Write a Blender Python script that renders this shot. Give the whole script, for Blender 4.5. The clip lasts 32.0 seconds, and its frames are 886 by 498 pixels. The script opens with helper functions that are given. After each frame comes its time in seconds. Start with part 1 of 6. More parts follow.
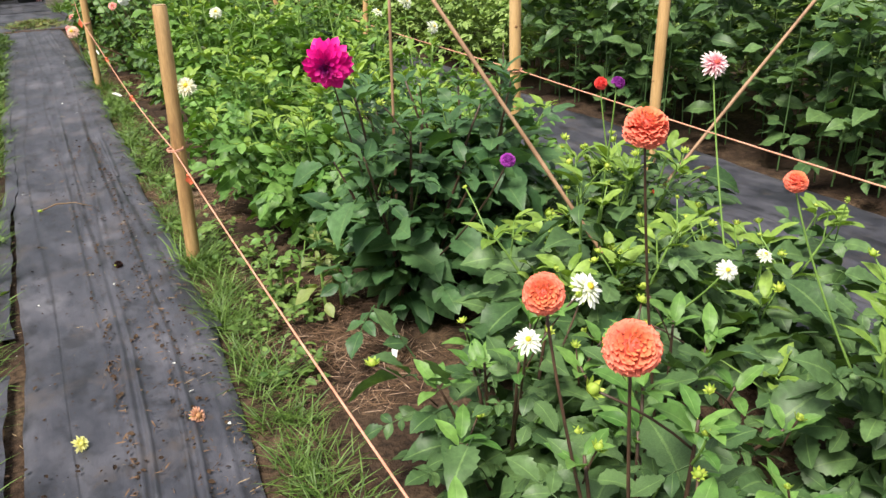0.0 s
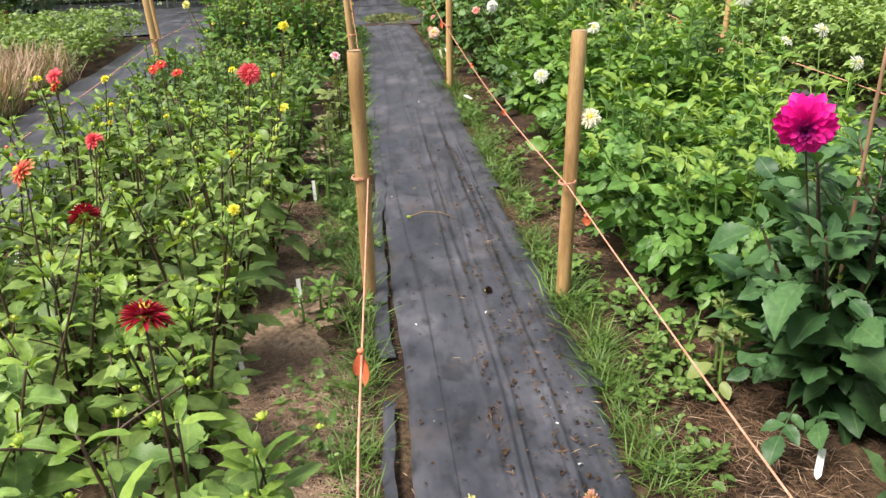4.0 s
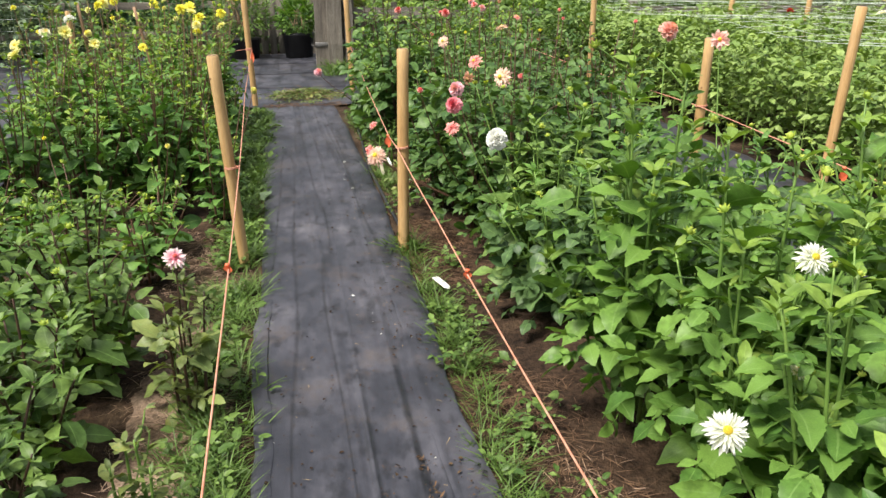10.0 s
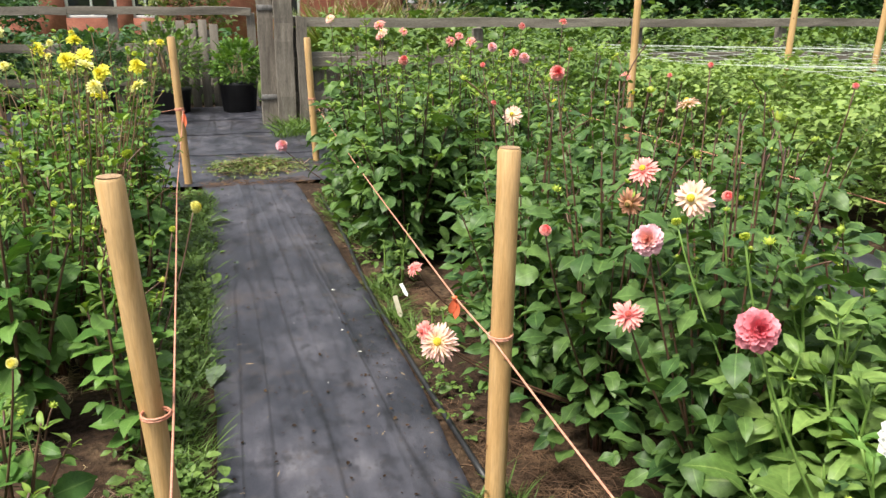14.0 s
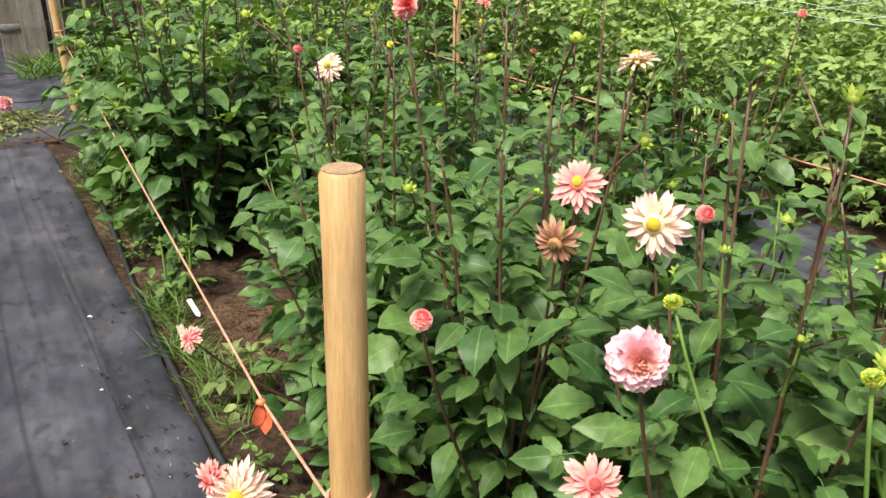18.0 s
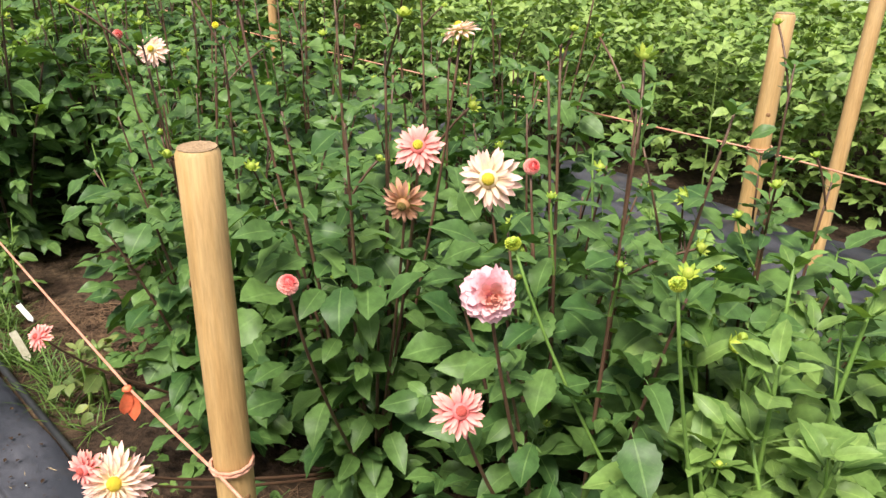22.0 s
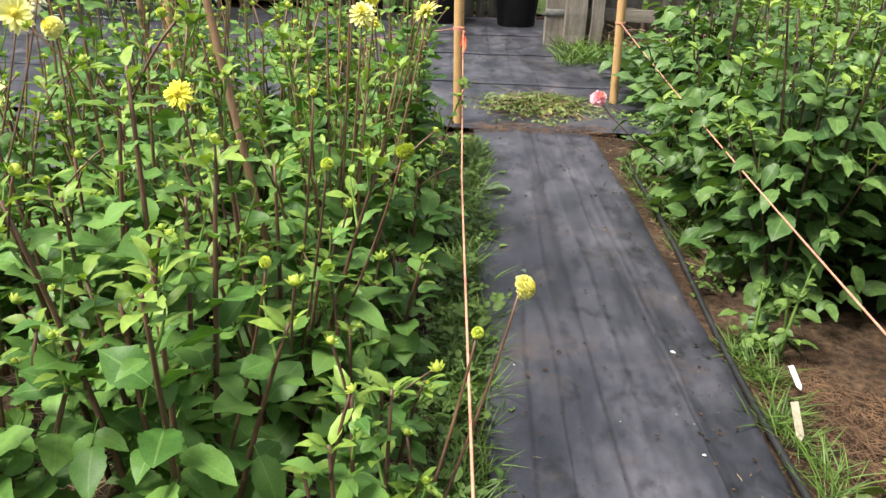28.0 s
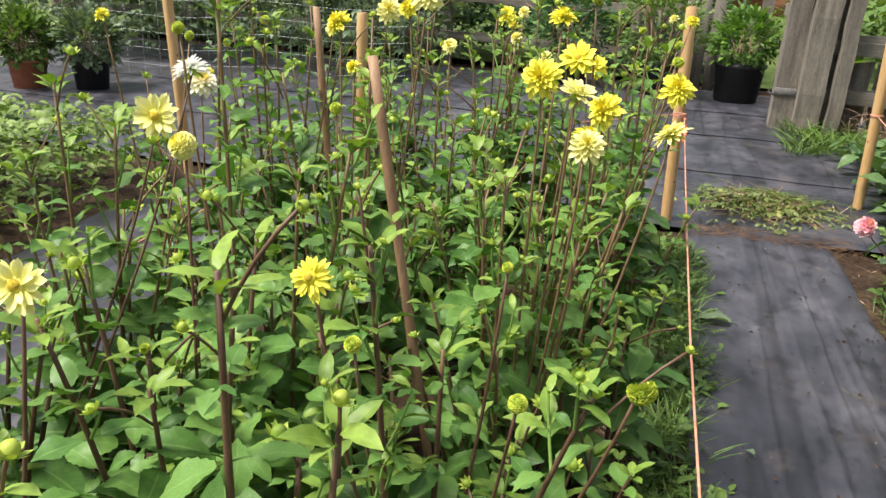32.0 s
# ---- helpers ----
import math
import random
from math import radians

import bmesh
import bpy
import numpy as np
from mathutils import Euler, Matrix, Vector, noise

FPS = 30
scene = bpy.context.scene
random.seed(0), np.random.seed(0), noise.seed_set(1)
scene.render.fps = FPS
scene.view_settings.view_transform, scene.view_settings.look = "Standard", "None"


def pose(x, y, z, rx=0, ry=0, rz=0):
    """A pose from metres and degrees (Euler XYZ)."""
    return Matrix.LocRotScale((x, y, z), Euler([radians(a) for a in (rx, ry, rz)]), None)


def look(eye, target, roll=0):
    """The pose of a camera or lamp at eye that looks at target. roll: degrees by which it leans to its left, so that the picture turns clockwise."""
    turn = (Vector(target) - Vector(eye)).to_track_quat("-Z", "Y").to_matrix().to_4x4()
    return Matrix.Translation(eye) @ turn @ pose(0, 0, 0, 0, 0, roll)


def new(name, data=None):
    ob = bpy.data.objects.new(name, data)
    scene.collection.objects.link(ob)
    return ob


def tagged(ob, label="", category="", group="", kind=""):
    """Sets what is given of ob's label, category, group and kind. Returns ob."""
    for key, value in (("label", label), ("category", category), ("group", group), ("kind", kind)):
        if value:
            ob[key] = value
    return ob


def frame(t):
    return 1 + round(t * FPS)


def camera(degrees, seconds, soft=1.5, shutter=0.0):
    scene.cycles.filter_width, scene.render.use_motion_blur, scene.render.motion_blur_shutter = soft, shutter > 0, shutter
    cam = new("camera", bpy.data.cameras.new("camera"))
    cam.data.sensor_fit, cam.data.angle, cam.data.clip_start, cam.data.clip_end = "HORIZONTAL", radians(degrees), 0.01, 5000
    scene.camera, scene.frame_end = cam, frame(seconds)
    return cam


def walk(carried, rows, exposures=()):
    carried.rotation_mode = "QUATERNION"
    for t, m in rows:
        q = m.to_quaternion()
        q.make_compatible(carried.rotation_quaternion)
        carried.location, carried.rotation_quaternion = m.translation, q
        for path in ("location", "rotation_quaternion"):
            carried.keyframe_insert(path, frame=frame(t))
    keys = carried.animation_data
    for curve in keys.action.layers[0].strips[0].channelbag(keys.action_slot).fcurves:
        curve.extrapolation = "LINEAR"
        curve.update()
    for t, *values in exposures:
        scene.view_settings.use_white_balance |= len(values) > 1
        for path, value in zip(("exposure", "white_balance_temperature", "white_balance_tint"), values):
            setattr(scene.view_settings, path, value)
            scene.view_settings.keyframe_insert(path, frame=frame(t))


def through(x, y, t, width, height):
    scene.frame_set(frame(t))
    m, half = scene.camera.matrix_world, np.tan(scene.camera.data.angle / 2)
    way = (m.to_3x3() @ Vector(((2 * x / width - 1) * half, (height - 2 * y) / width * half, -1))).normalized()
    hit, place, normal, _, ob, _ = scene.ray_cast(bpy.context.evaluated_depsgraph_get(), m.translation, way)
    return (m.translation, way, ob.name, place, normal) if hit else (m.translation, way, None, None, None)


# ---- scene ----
cam = camera(58.4, 32.0, 1.5)
PATH = [
    (0, (0.039, 0.564, 1.434), (0.841, 2.214, 0.638), -1.9),
    (0.5, (-0.038, 0.679, 1.438), (0.725, 2.333, 0.611), -2.2),
    (1, (-0.12, 0.802, 1.444), (0.575, 2.476, 0.6), -2.3),
    (1.5, (-0.217, 0.872, 1.42), (0.405, 2.572, 0.569), -2.0),
    (2, (-0.304, 0.874, 1.42), (0.219, 2.599, 0.555), -1.9),
    (2.5, (-0.356, 0.824, 1.467), (0.055, 2.577, 0.596), -2.0),
    (3, (-0.367, 0.802, 1.515), (-0.091, 2.588, 0.658), -1.9),
    (3.5, (-0.349, 0.859, 1.537), (-0.164, 2.673, 0.716), -1.8),
    (4, (-0.297, 1.028, 1.527), (-0.143, 2.862, 0.744), -1.7),
    (4.5, (-0.247, 1.218, 1.547), (-0.098, 3.063, 0.789), -1.5),
    (6.5, (-0.183, 2.255, 1.51), (0.062, 4.112, 0.81), -0.6),
    (7, (-0.165, 2.516, 1.495), (0.097, 4.371, 0.795), -0.7),
    (7.5, (-0.198, 2.781, 1.516), (0.077, 4.632, 0.811), -0.6),
    (8, (-0.164, 3.077, 1.495), (0.129, 4.922, 0.78), -0.5),
    (8.5, (-0.095, 3.332, 1.531), (0.202, 5.171, 0.803), -0.9),
    (9, (-0.114, 3.668, 1.519), (0.195, 5.506, 0.794), -0.5),
    (9.5, (-0.141, 3.99, 1.543), (0.174, 5.83, 0.824), -0.4),
    (10, (-0.125, 4.355, 1.528), (0.226, 6.199, 0.837), -0.1),
    (10.5, (-0.137, 4.676, 1.51), (0.25, 6.53, 0.866), 0.0),
    (11, (-0.194, 5.054, 1.5), (0.229, 6.912, 0.892), 0.2),
    (11.5, (-0.221, 5.402, 1.462), (0.248, 7.254, 0.872), 0.3),
    (12, (-0.179, 5.699, 1.48), (0.3, 7.547, 0.884), -0.1),
    (12.5, (-0.2, 5.986, 1.464), (0.277, 7.836, 0.873), -0.5),
    (13, (-0.265, 6.231, 1.481), (0.225, 8.074, 0.88), -0.5),
    (13.5, (-0.274, 6.442, 1.461), (0.24, 8.282, 0.867), 0.1),
    (15.5, (-0.173, 7.169, 1.428), (0.453, 8.949, 0.766), 0.7),
    (16, (-0.15, 7.257, 1.43), (0.601, 8.979, 0.744), 0.4),
    (16.5, (-0.076, 7.385, 1.406), (0.768, 9.058, 0.708), 0.5),
    (17, (0.005, 7.473, 1.398), (0.888, 9.111, 0.666), 0.5),
    (17.5, (0.063, 7.528, 1.397), (0.965, 9.143, 0.635), 0.6),
    (18, (0.082, 7.638, 1.389), (1.004, 9.231, 0.609), 0.9),
    (18.5, (0.089, 7.775, 1.431), (1.057, 9.328, 0.622), 0.6),
    (19, (0.092, 7.834, 1.449), (1.128, 9.335, 0.627), 0.5),
    (19.5, (0.094, 7.828, 1.454), (1.204, 9.271, 0.625), 0.1),
    (20, (0.065, 7.82, 1.445), (1.229, 9.214, 0.607), 0.0),
    (20.5, (0.047, 7.775, 1.434), (1.263, 9.135, 0.616), 0.6),
    (21, (0.026, 7.74, 1.438), (1.273, 9.067, 0.612), 0.4),
    (21.5, (-0.002, 7.687, 1.427), (1.25, 9.01, 0.601), 0.9),
    (22, (0.001, 7.58, 1.404), (1.245, 8.908, 0.574), 0.6),
    (22.5, (0.014, 7.544, 1.413), (1.231, 8.894, 0.58), 0.5),
    (23, (0.0, 7.591, 1.427), (1.203, 8.953, 0.59), 0.5),
    (23.5, (-0.032, 7.725, 1.429), (1.148, 9.107, 0.593), 0.4),
    (24, (-0.058, 7.796, 1.451), (1.109, 9.186, 0.61), 0.1),
    (24.5, (-0.133, 7.853, 1.442), (1.026, 9.253, 0.607), 0.9),
    (25, (-0.19, 7.875, 1.428), (0.887, 9.339, 0.594), 0.5),
    (25.5, (-0.281, 7.891, 1.422), (0.656, 9.45, 0.59), 1.0),
    (26, (-0.319, 7.904, 1.418), (0.408, 9.571, 0.587), 1.0),
    (26.5, (-0.389, 7.96, 1.419), (0.156, 9.688, 0.571), 0.6),
    (28.5, (-0.501, 8.276, 1.36), (-0.669, 10.095, 0.544), 2.8),
    (29, (-0.558, 8.301, 1.376), (-0.784, 10.112, 0.557), 2.9),
    (29.5, (-0.591, 8.336, 1.388), (-0.845, 10.143, 0.571), 2.9),
    (30, (-0.597, 8.352, 1.409), (-0.855, 10.16, 0.594), 3.2),
    (30.5, (-0.599, 8.442, 1.412), (-0.863, 10.256, 0.611), 3.0),
    (31, (-0.596, 8.587, 1.412), (-0.894, 10.409, 0.643), 2.8),
    (31.5, (-0.586, 8.709, 1.407), (-0.99, 10.522, 0.666), 2.9),
    (32, (-0.61, 8.838, 1.416), (-1.096, 10.638, 0.691), 3.0),
]
walk(cam, [(t, look(eye, target, roll)) for t, eye, target, roll in PATH], exposures=((0, 0.93), (2, 0.99), (4, 0.97), (7, 0.82), (8, 0.75), (10, 0.8), (11.5, 0.9), (16, 0.87), (22, 0.86), (24, 0.86), (25, 0.84), (26, 1.1), (29, 1.15), (30.5, 1.0), (32, 0.9)))

# ---- light ----
world = bpy.data.worlds.new("sky")
scene.world = world
world.use_nodes = True
wn = world.node_tree.nodes
sky = wn.new("ShaderNodeTexSky")
sky.sky_type, sky.sun_disc = "NISHITA", False
sky.sun_elevation, sky.sun_rotation = radians(60), radians(-120)
sky.air_density, sky.dust_density, sky.ozone_density = 1.0, 3.0, 1.0
wn["Background"].inputs["Strength"].default_value = 0.088
haze = wn.new("ShaderNodeMix")  # thin high cloud: the blue is mostly veiled
haze.data_type = "RGBA"
haze.inputs[0].default_value = 0.55
haze.inputs[7].default_value = (6.1, 6.1, 6.1, 1)
world.node_tree.links.new(sky.outputs["Color"], haze.inputs[6])
world.node_tree.links.new(haze.outputs[2], wn["Background"].inputs["Color"])
sun = new("sun", bpy.data.lights.new("sun", "SUN"))
sun.data.energy, sun.data.angle, sun.data.color = 4.4, radians(22), (1.0, 0.95, 0.85)
sun.matrix_world = look((-7, 2, 14), (0, 6, 0))


# ---- materials ----
def mat(name, rough=0.6, metal=0.0, spec=0.5):
    m = bpy.data.materials.new(name)
    m.use_nodes = True
    b = m.node_tree.nodes["Principled BSDF"]
    b.inputs["Roughness"].default_value = rough
    b.inputs["Metallic"].default_value = metal
    b.inputs["Specular IOR Level"].default_value = spec
    return m, m.node_tree.nodes, m.node_tree.links, b


def ramp(nodes, stops):
    r = nodes.new("ShaderNodeValToRGB")
    while len(r.color_ramp.elements) < len(stops):
        r.color_ramp.elements.new(0.5)
    for e, (p, c) in zip(r.color_ramp.elements, stops):
        e.position, e.color = p, (*c, 1)
    return r


def tex_noise(nodes, links, scale, detail=4.0, rough=0.55, stretch=None, space="Object"):
    n = nodes.new("ShaderNodeTexNoise")
    n.inputs["Scale"].default_value, n.inputs["Detail"].default_value, n.inputs["Roughness"].default_value = scale, detail, rough
    c = nodes.new("ShaderNodeTexCoord")
    src = c.outputs[space]
    if stretch:
        mp = nodes.new("ShaderNodeMapping")
        mp.inputs["Scale"].default_value = stretch
        links.new(src, mp.inputs["Vector"])
        src = mp.outputs["Vector"]
    links.new(src, n.inputs["Vector"])
    return n


def mix(nodes, links, fac, a, b, mode="MIX"):
    m = nodes.new("ShaderNodeMix")
    m.data_type, m.blend_type = "RGBA", mode
    for sock, v in ((m.inputs[0], fac), (m.inputs[6], a), (m.inputs[7], b)):
        if isinstance(v, bpy.types.NodeSocket):
            links.new(v, sock)
        elif isinstance(v, (int, float)):
            sock.default_value = v
        else:
            sock.default_value = (*v, 1)
    return m.outputs[2]


def math_node(nodes, links, op, a, b=0.0):
    m = nodes.new("ShaderNodeMath")
    m.operation = op
    for sock, v in zip(m.inputs, (a, b)):
        if isinstance(v, bpy.types.NodeSocket):
            links.new(v, sock)
        else:
            sock.default_value = v
    return m.outputs[0]


def bump(nodes, links, b, height, strength, dist=0.01):
    n = nodes.new("ShaderNodeBump")
    n.inputs["Strength"].default_value, n.inputs["Distance"].default_value = strength, dist
    links.new(height, n.inputs["Height"])
    links.new(n.outputs["Normal"], b.inputs["Normal"])


def surface(name, stops, scale, rough=0.7, fine=80.0, fine_amount=0.35, bump_strength=0.3, stretch=None, space="Object", spec=0.4, dist=0.004):
    """A matt surface with broad stains and fine grain."""
    m, n, l, b = mat(name, rough, 0.0, spec)
    broad = tex_noise(n, l, scale, 5, 0.6, stretch, space)
    r = ramp(n, stops)
    l.new(broad.outputs["Fac"], r.inputs["Fac"])
    grain = tex_noise(n, l, fine, 4, 0.65, stretch, space)
    g = ramp(n, [(0.3, (1 - fine_amount,) * 3), (0.7, (1 + 0.5 * fine_amount,) * 3)])
    l.new(grain.outputs["Fac"], g.inputs["Fac"])
    l.new(mix(n, l, 1.0, r.outputs["Color"], g.outputs["Color"], "MULTIPLY"), b.inputs["Base Color"])
    bump(n, l, b, grain.outputs["Fac"], bump_strength, dist)
    return m


def leaf_material(name, dark, light, vein=(0.2, 0.32, 0.1), rough=0.45, through=0.2, yellow=0.0):
    m, n, l, b = mat(name, rough, 0.0, 0.27)
    dark, light = (dark[0] * 1.05, dark[1] * 0.98, dark[2] * 1.25), (light[0] * 1.07, light[1] * 0.98, light[2] * 1.3)
    geo, info = n.new("ShaderNodeNewGeometry"), n.new("ShaderNodeObjectInfo")
    rnd = math_node(n, l, "FRACT", math_node(n, l, "ADD", geo.outputs["Random Per Island"], info.outputs["Random"]))
    patch = tex_noise(n, l, 3.5, 3)
    fac = math_node(n, l, "ADD", math_node(n, l, "MULTIPLY", rnd, 0.6), math_node(n, l, "MULTIPLY", patch.outputs["Fac"], 0.5))
    stops = [(0.15, dark), (0.8, light)]
    if yellow:
        stops += [(1.0 - yellow, light), (1.0, (0.32, 0.3, 0.05))]
    r = ramp(n, stops)
    l.new(fac, r.inputs["Fac"])
    uv = n.new("ShaderNodeUVMap")
    uv.uv_map = "leaf"
    sep = n.new("ShaderNodeSeparateXYZ")
    l.new(uv.outputs["UV"], sep.inputs[0])
    across = math_node(n, l, "ABSOLUTE", math_node(n, l, "SUBTRACT", sep.outputs[0], 0.5))
    mid = math_node(n, l, "LESS_THAN", across, 0.03)
    side = math_node(n, l, "SUBTRACT", math_node(n, l, "MULTIPLY", sep.outputs[1], 9.0), math_node(n, l, "MULTIPLY", across, 5.0))
    wave = math_node(n, l, "ABSOLUTE", math_node(n, l, "SUBTRACT", math_node(n, l, "FRACT", side), 0.5))
    rib = math_node(n, l, "LESS_THAN", wave, 0.035)
    veins = math_node(n, l, "MAXIMUM", math_node(n, l, "MULTIPLY", mid, 0.4), math_node(n, l, "MULTIPLY", rib, 0.1))
    col = mix(n, l, veins, r.outputs["Color"], vein)
    spots = tex_noise(n, l, 60, 3)
    sp = ramp(n, [(0.35, (0.8, 0.8, 0.8)), (0.65, (1.12, 1.12, 1.12))])
    l.new(spots.outputs["Fac"], sp.inputs["Fac"])
    col = mix(n, l, 1.0, col, sp.outputs["Color"], "MULTIPLY")
    l.new(col, b.inputs["Base Color"])
    bump(n, l, b, math_node(n, l, "SUBTRACT", math_node(n, l, "ADD", math_node(n, l, "MULTIPLY", wave, 0.35), spots.outputs["Fac"]), math_node(n, l, "MULTIPLY", mid, 0.4)), 0.16, 0.002)
    t = n.new("ShaderNodeBsdfTranslucent")
    l.new(mix(n, l, 1.0, col, (1.5, 1.6, 0.55), "MULTIPLY"), t.inputs["Color"])
    ms = n.new("ShaderNodeMixShader")
    ms.inputs[0].default_value = through
    l.new(b.outputs[0], ms.inputs[1])
    l.new(t.outputs[0], ms.inputs[2])
    l.new(ms.outputs[0], n["Material Output"].inputs["Surface"])
    return m


def petal_material(name, base, tip, inner=None, rough=0.55, through=0.25):
    """base to tip along the petal; inner: the colour of the youngest petals in the middle."""
    m, n, l, b = mat(name, rough, 0.0, 0.3)
    uv, ring = n.new("ShaderNodeUVMap"), n.new("ShaderNodeUVMap")
    uv.uv_map, ring.uv_map = "leaf", "ring"
    s1, s2 = n.new("ShaderNodeSeparateXYZ"), n.new("ShaderNodeSeparateXYZ")
    l.new(uv.outputs["UV"], s1.inputs[0])
    l.new(ring.outputs["UV"], s2.inputs[0])
    r = ramp(n, [(0.1, base), (0.85, tip)])
    l.new(s1.outputs[1], r.inputs["Fac"])
    col = r.outputs["Color"]
    if inner:
        k = ramp(n, [(0.03, (1, 1, 1)), (0.3, (0, 0, 0))])
        l.new(s2.outputs[0], k.inputs["Fac"])
        col = mix(n, l, k.outputs["Color"], col, inner)
    geo = n.new("ShaderNodeNewGeometry")
    v = ramp(n, [(0.0, (0.84, 0.84, 0.84)), (1.0, (1.1, 1.1, 1.1))])
    l.new(geo.outputs["Random Per Island"], v.inputs["Fac"])
    col = mix(n, l, 1.0, col, v.outputs["Color"], "MULTIPLY")
    streak = tex_noise(n, l, 30, 3, 0.5, (6, 1, 1), "UV")
    l.new(col, b.inputs["Base Color"])
    bump(n, l, b, streak.outputs["Fac"], 0.2, 0.002)
    t = n.new("ShaderNodeBsdfTranslucent")
    l.new(col, t.inputs["Color"])
    ms = n.new("ShaderNodeMixShader")
    ms.inputs[0].default_value = through
    l.new(b.outputs[0], ms.inputs[1])
    l.new(t.outputs[0], ms.inputs[2])
    l.new(ms.outputs[0], n["Material Output"].inputs["Surface"])
    return m


def fabric_material():
    """Woven black weed-control sheet, dusty, with crease shade painted in as dark lines."""
    m, n, l, b = mat("weed_fabric", 0.5, 0.0, 0.5)
    dust = tex_noise(n, l, 2.2, 8, 0.68, (1.5, 0.8, 1))
    r = ramp(n, [(0.3, (0.014, 0.015, 0.021)), (0.46, (0.03, 0.031, 0.041)), (0.6, (0.064, 0.063, 0.078)), (0.75, (0.135, 0.131, 0.148))])
    l.new(dust.outputs["Fac"], r.inputs["Fac"])
    streak = tex_noise(n, l, 4, 5, 0.55, (2.6, 0.2, 1))
    k = ramp(n, [(0.32, (0.86, 0.86, 0.87)), (0.5, (0.98, 0.98, 0.98)), (0.7, (1.07, 1.07, 1.06))])
    l.new(streak.outputs["Fac"], k.inputs["Fac"])
    col = mix(n, l, 1.0, r.outputs["Color"], k.outputs["Color"], "MULTIPLY")
    # long fold creases: their shade is painted into the colour as thin lines
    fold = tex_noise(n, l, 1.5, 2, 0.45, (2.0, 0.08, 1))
    crease_shade = ramp(n, [(0.488, (1, 1, 1)), (0.499, (0.08, 0.07, 0.07)), (0.501, (0.08, 0.07, 0.07)), (0.512, (1, 1, 1))])
    l.new(fold.outputs["Fac"], crease_shade.inputs["Fac"])
    col = mix(n, l, 0.55, col, mix(n, l, 1.0, col, crease_shade.outputs["Color"], "MULTIPLY"))
    prints = tex_noise(n, l, 7, 5, 0.6, (1.3, 0.8, 1))
    pk = ramp(n, [(0.36, (0.5, 0.5, 0.5)), (0.46, (1, 1, 1))])
    l.new(prints.outputs["Fac"], pk.inputs["Fac"])
    col = mix(n, l, 1.0, col, pk.outputs["Color"], "MULTIPLY")
    dirt = tex_noise(n, l, 24, 6, 0.72)
    d = ramp(n, [(0.58, (0, 0, 0)), (0.68, (1, 1, 1))])
    l.new(dirt.outputs["Fac"], d.inputs["Fac"])
    col = mix(n, l, math_node(n, l, "MULTIPLY", d.outputs["Color"], 0.7), col, (0.028, 0.02, 0.016))
    mud = tex_noise(n, l, 3.0, 6, 0.7)
    md = ramp(n, [(0.55, (0, 0, 0)), (0.72, (1, 1, 1))])
    l.new(mud.outputs["Fac"], md.inputs["Fac"])
    col = mix(n, l, math_node(n, l, "MULTIPLY", md.outputs["Color"], 0.6), col, (0.085, 0.066, 0.058))
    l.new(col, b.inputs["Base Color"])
    rr = ramp(n, [(0.3, (0.35,) * 3), (0.7, (0.55,) * 3)])
    l.new(dust.outputs["Fac"], rr.inputs["Fac"])
    l.new(rr.outputs["Color"], b.inputs["Roughness"])
    c = n.new("ShaderNodeTexCoord")
    wx, wy = n.new("ShaderNodeTexWave"), n.new("ShaderNodeTexWave")
    wx.bands_direction, wy.bands_direction = "X", "Y"
    for w in (wx, wy):
        w.inputs["Scale"].default_value = 130
        l.new(c.outputs["Object"], w.inputs["Vector"])
    weave = math_node(n, l, "ADD", wx.outputs["Fac"], wy.outputs["Fac"])
    h = math_node(n, l, "ADD", math_node(n, l, "MULTIPLY", weave, 0.03), math_node(n, l, "ADD", streak.outputs["Fac"], math_node(n, l, "MULTIPLY", crease_shade.outputs["Color"], 0.3)))
    bump(n, l, b, math_node(n, l, "ADD", h, math_node(n, l, "MULTIPLY", dirt.outputs["Fac"], 0.6)), 0.5, 0.006)
    return m


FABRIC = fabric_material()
SOIL_DRY = surface("dry_pale_soil", [(0.3, (0.16, 0.105, 0.07)), (0.5, (0.28, 0.195, 0.135)), (0.72, (0.42, 0.315, 0.235))], 3.0, 0.95, 45, 0.7, 1.0, None, "Object", 0.15, 0.02)
SOIL = surface("soil_mulch", [(0.3, (0.024, 0.014, 0.009)), (0.5, (0.052, 0.031, 0.019)), (0.72, (0.12, 0.08, 0.048))], 2.2, 0.9, 38, 0.75, 1.0, None, "Object", 0.2, 0.02)
LAWN = surface("meadow", [(0.3, (0.05, 0.09, 0.02)), (0.6, (0.11, 0.15, 0.04)), (0.8, (0.2, 0.19, 0.08))], 0.6, 0.9, 30, 0.5, 0.8, None, "Object", 0.2, 0.03)
POST_BROWN = surface("weathered_stake_wood", [(0.25, (0.2, 0.105, 0.042)), (0.45, (0.36, 0.21, 0.085)), (0.7, (0.52, 0.33, 0.15))], 5, 0.6, 60, 0.25, 0.3, (4, 4, 0.5))
POST_WOOD = surface("stake_wood", [(0.22, (0.33, 0.18, 0.065)), (0.45, (0.49, 0.3, 0.125)), (0.75, (0.6, 0.41, 0.21))], 6, 0.62, 60, 0.2, 0.25, (4, 4, 0.35))
END_WOOD = surface("stake_end_grain", [(0.3, (0.24, 0.15, 0.08)), (0.7, (0.46, 0.31, 0.18))], 60, 0.8, 220, 0.5, 0.6)
KNOT = surface("wood_knot", [(0.3, (0.2, 0.1, 0.04)), (0.7, (0.3, 0.16, 0.07))], 60, 0.6, 150, 0.3, 0.2)
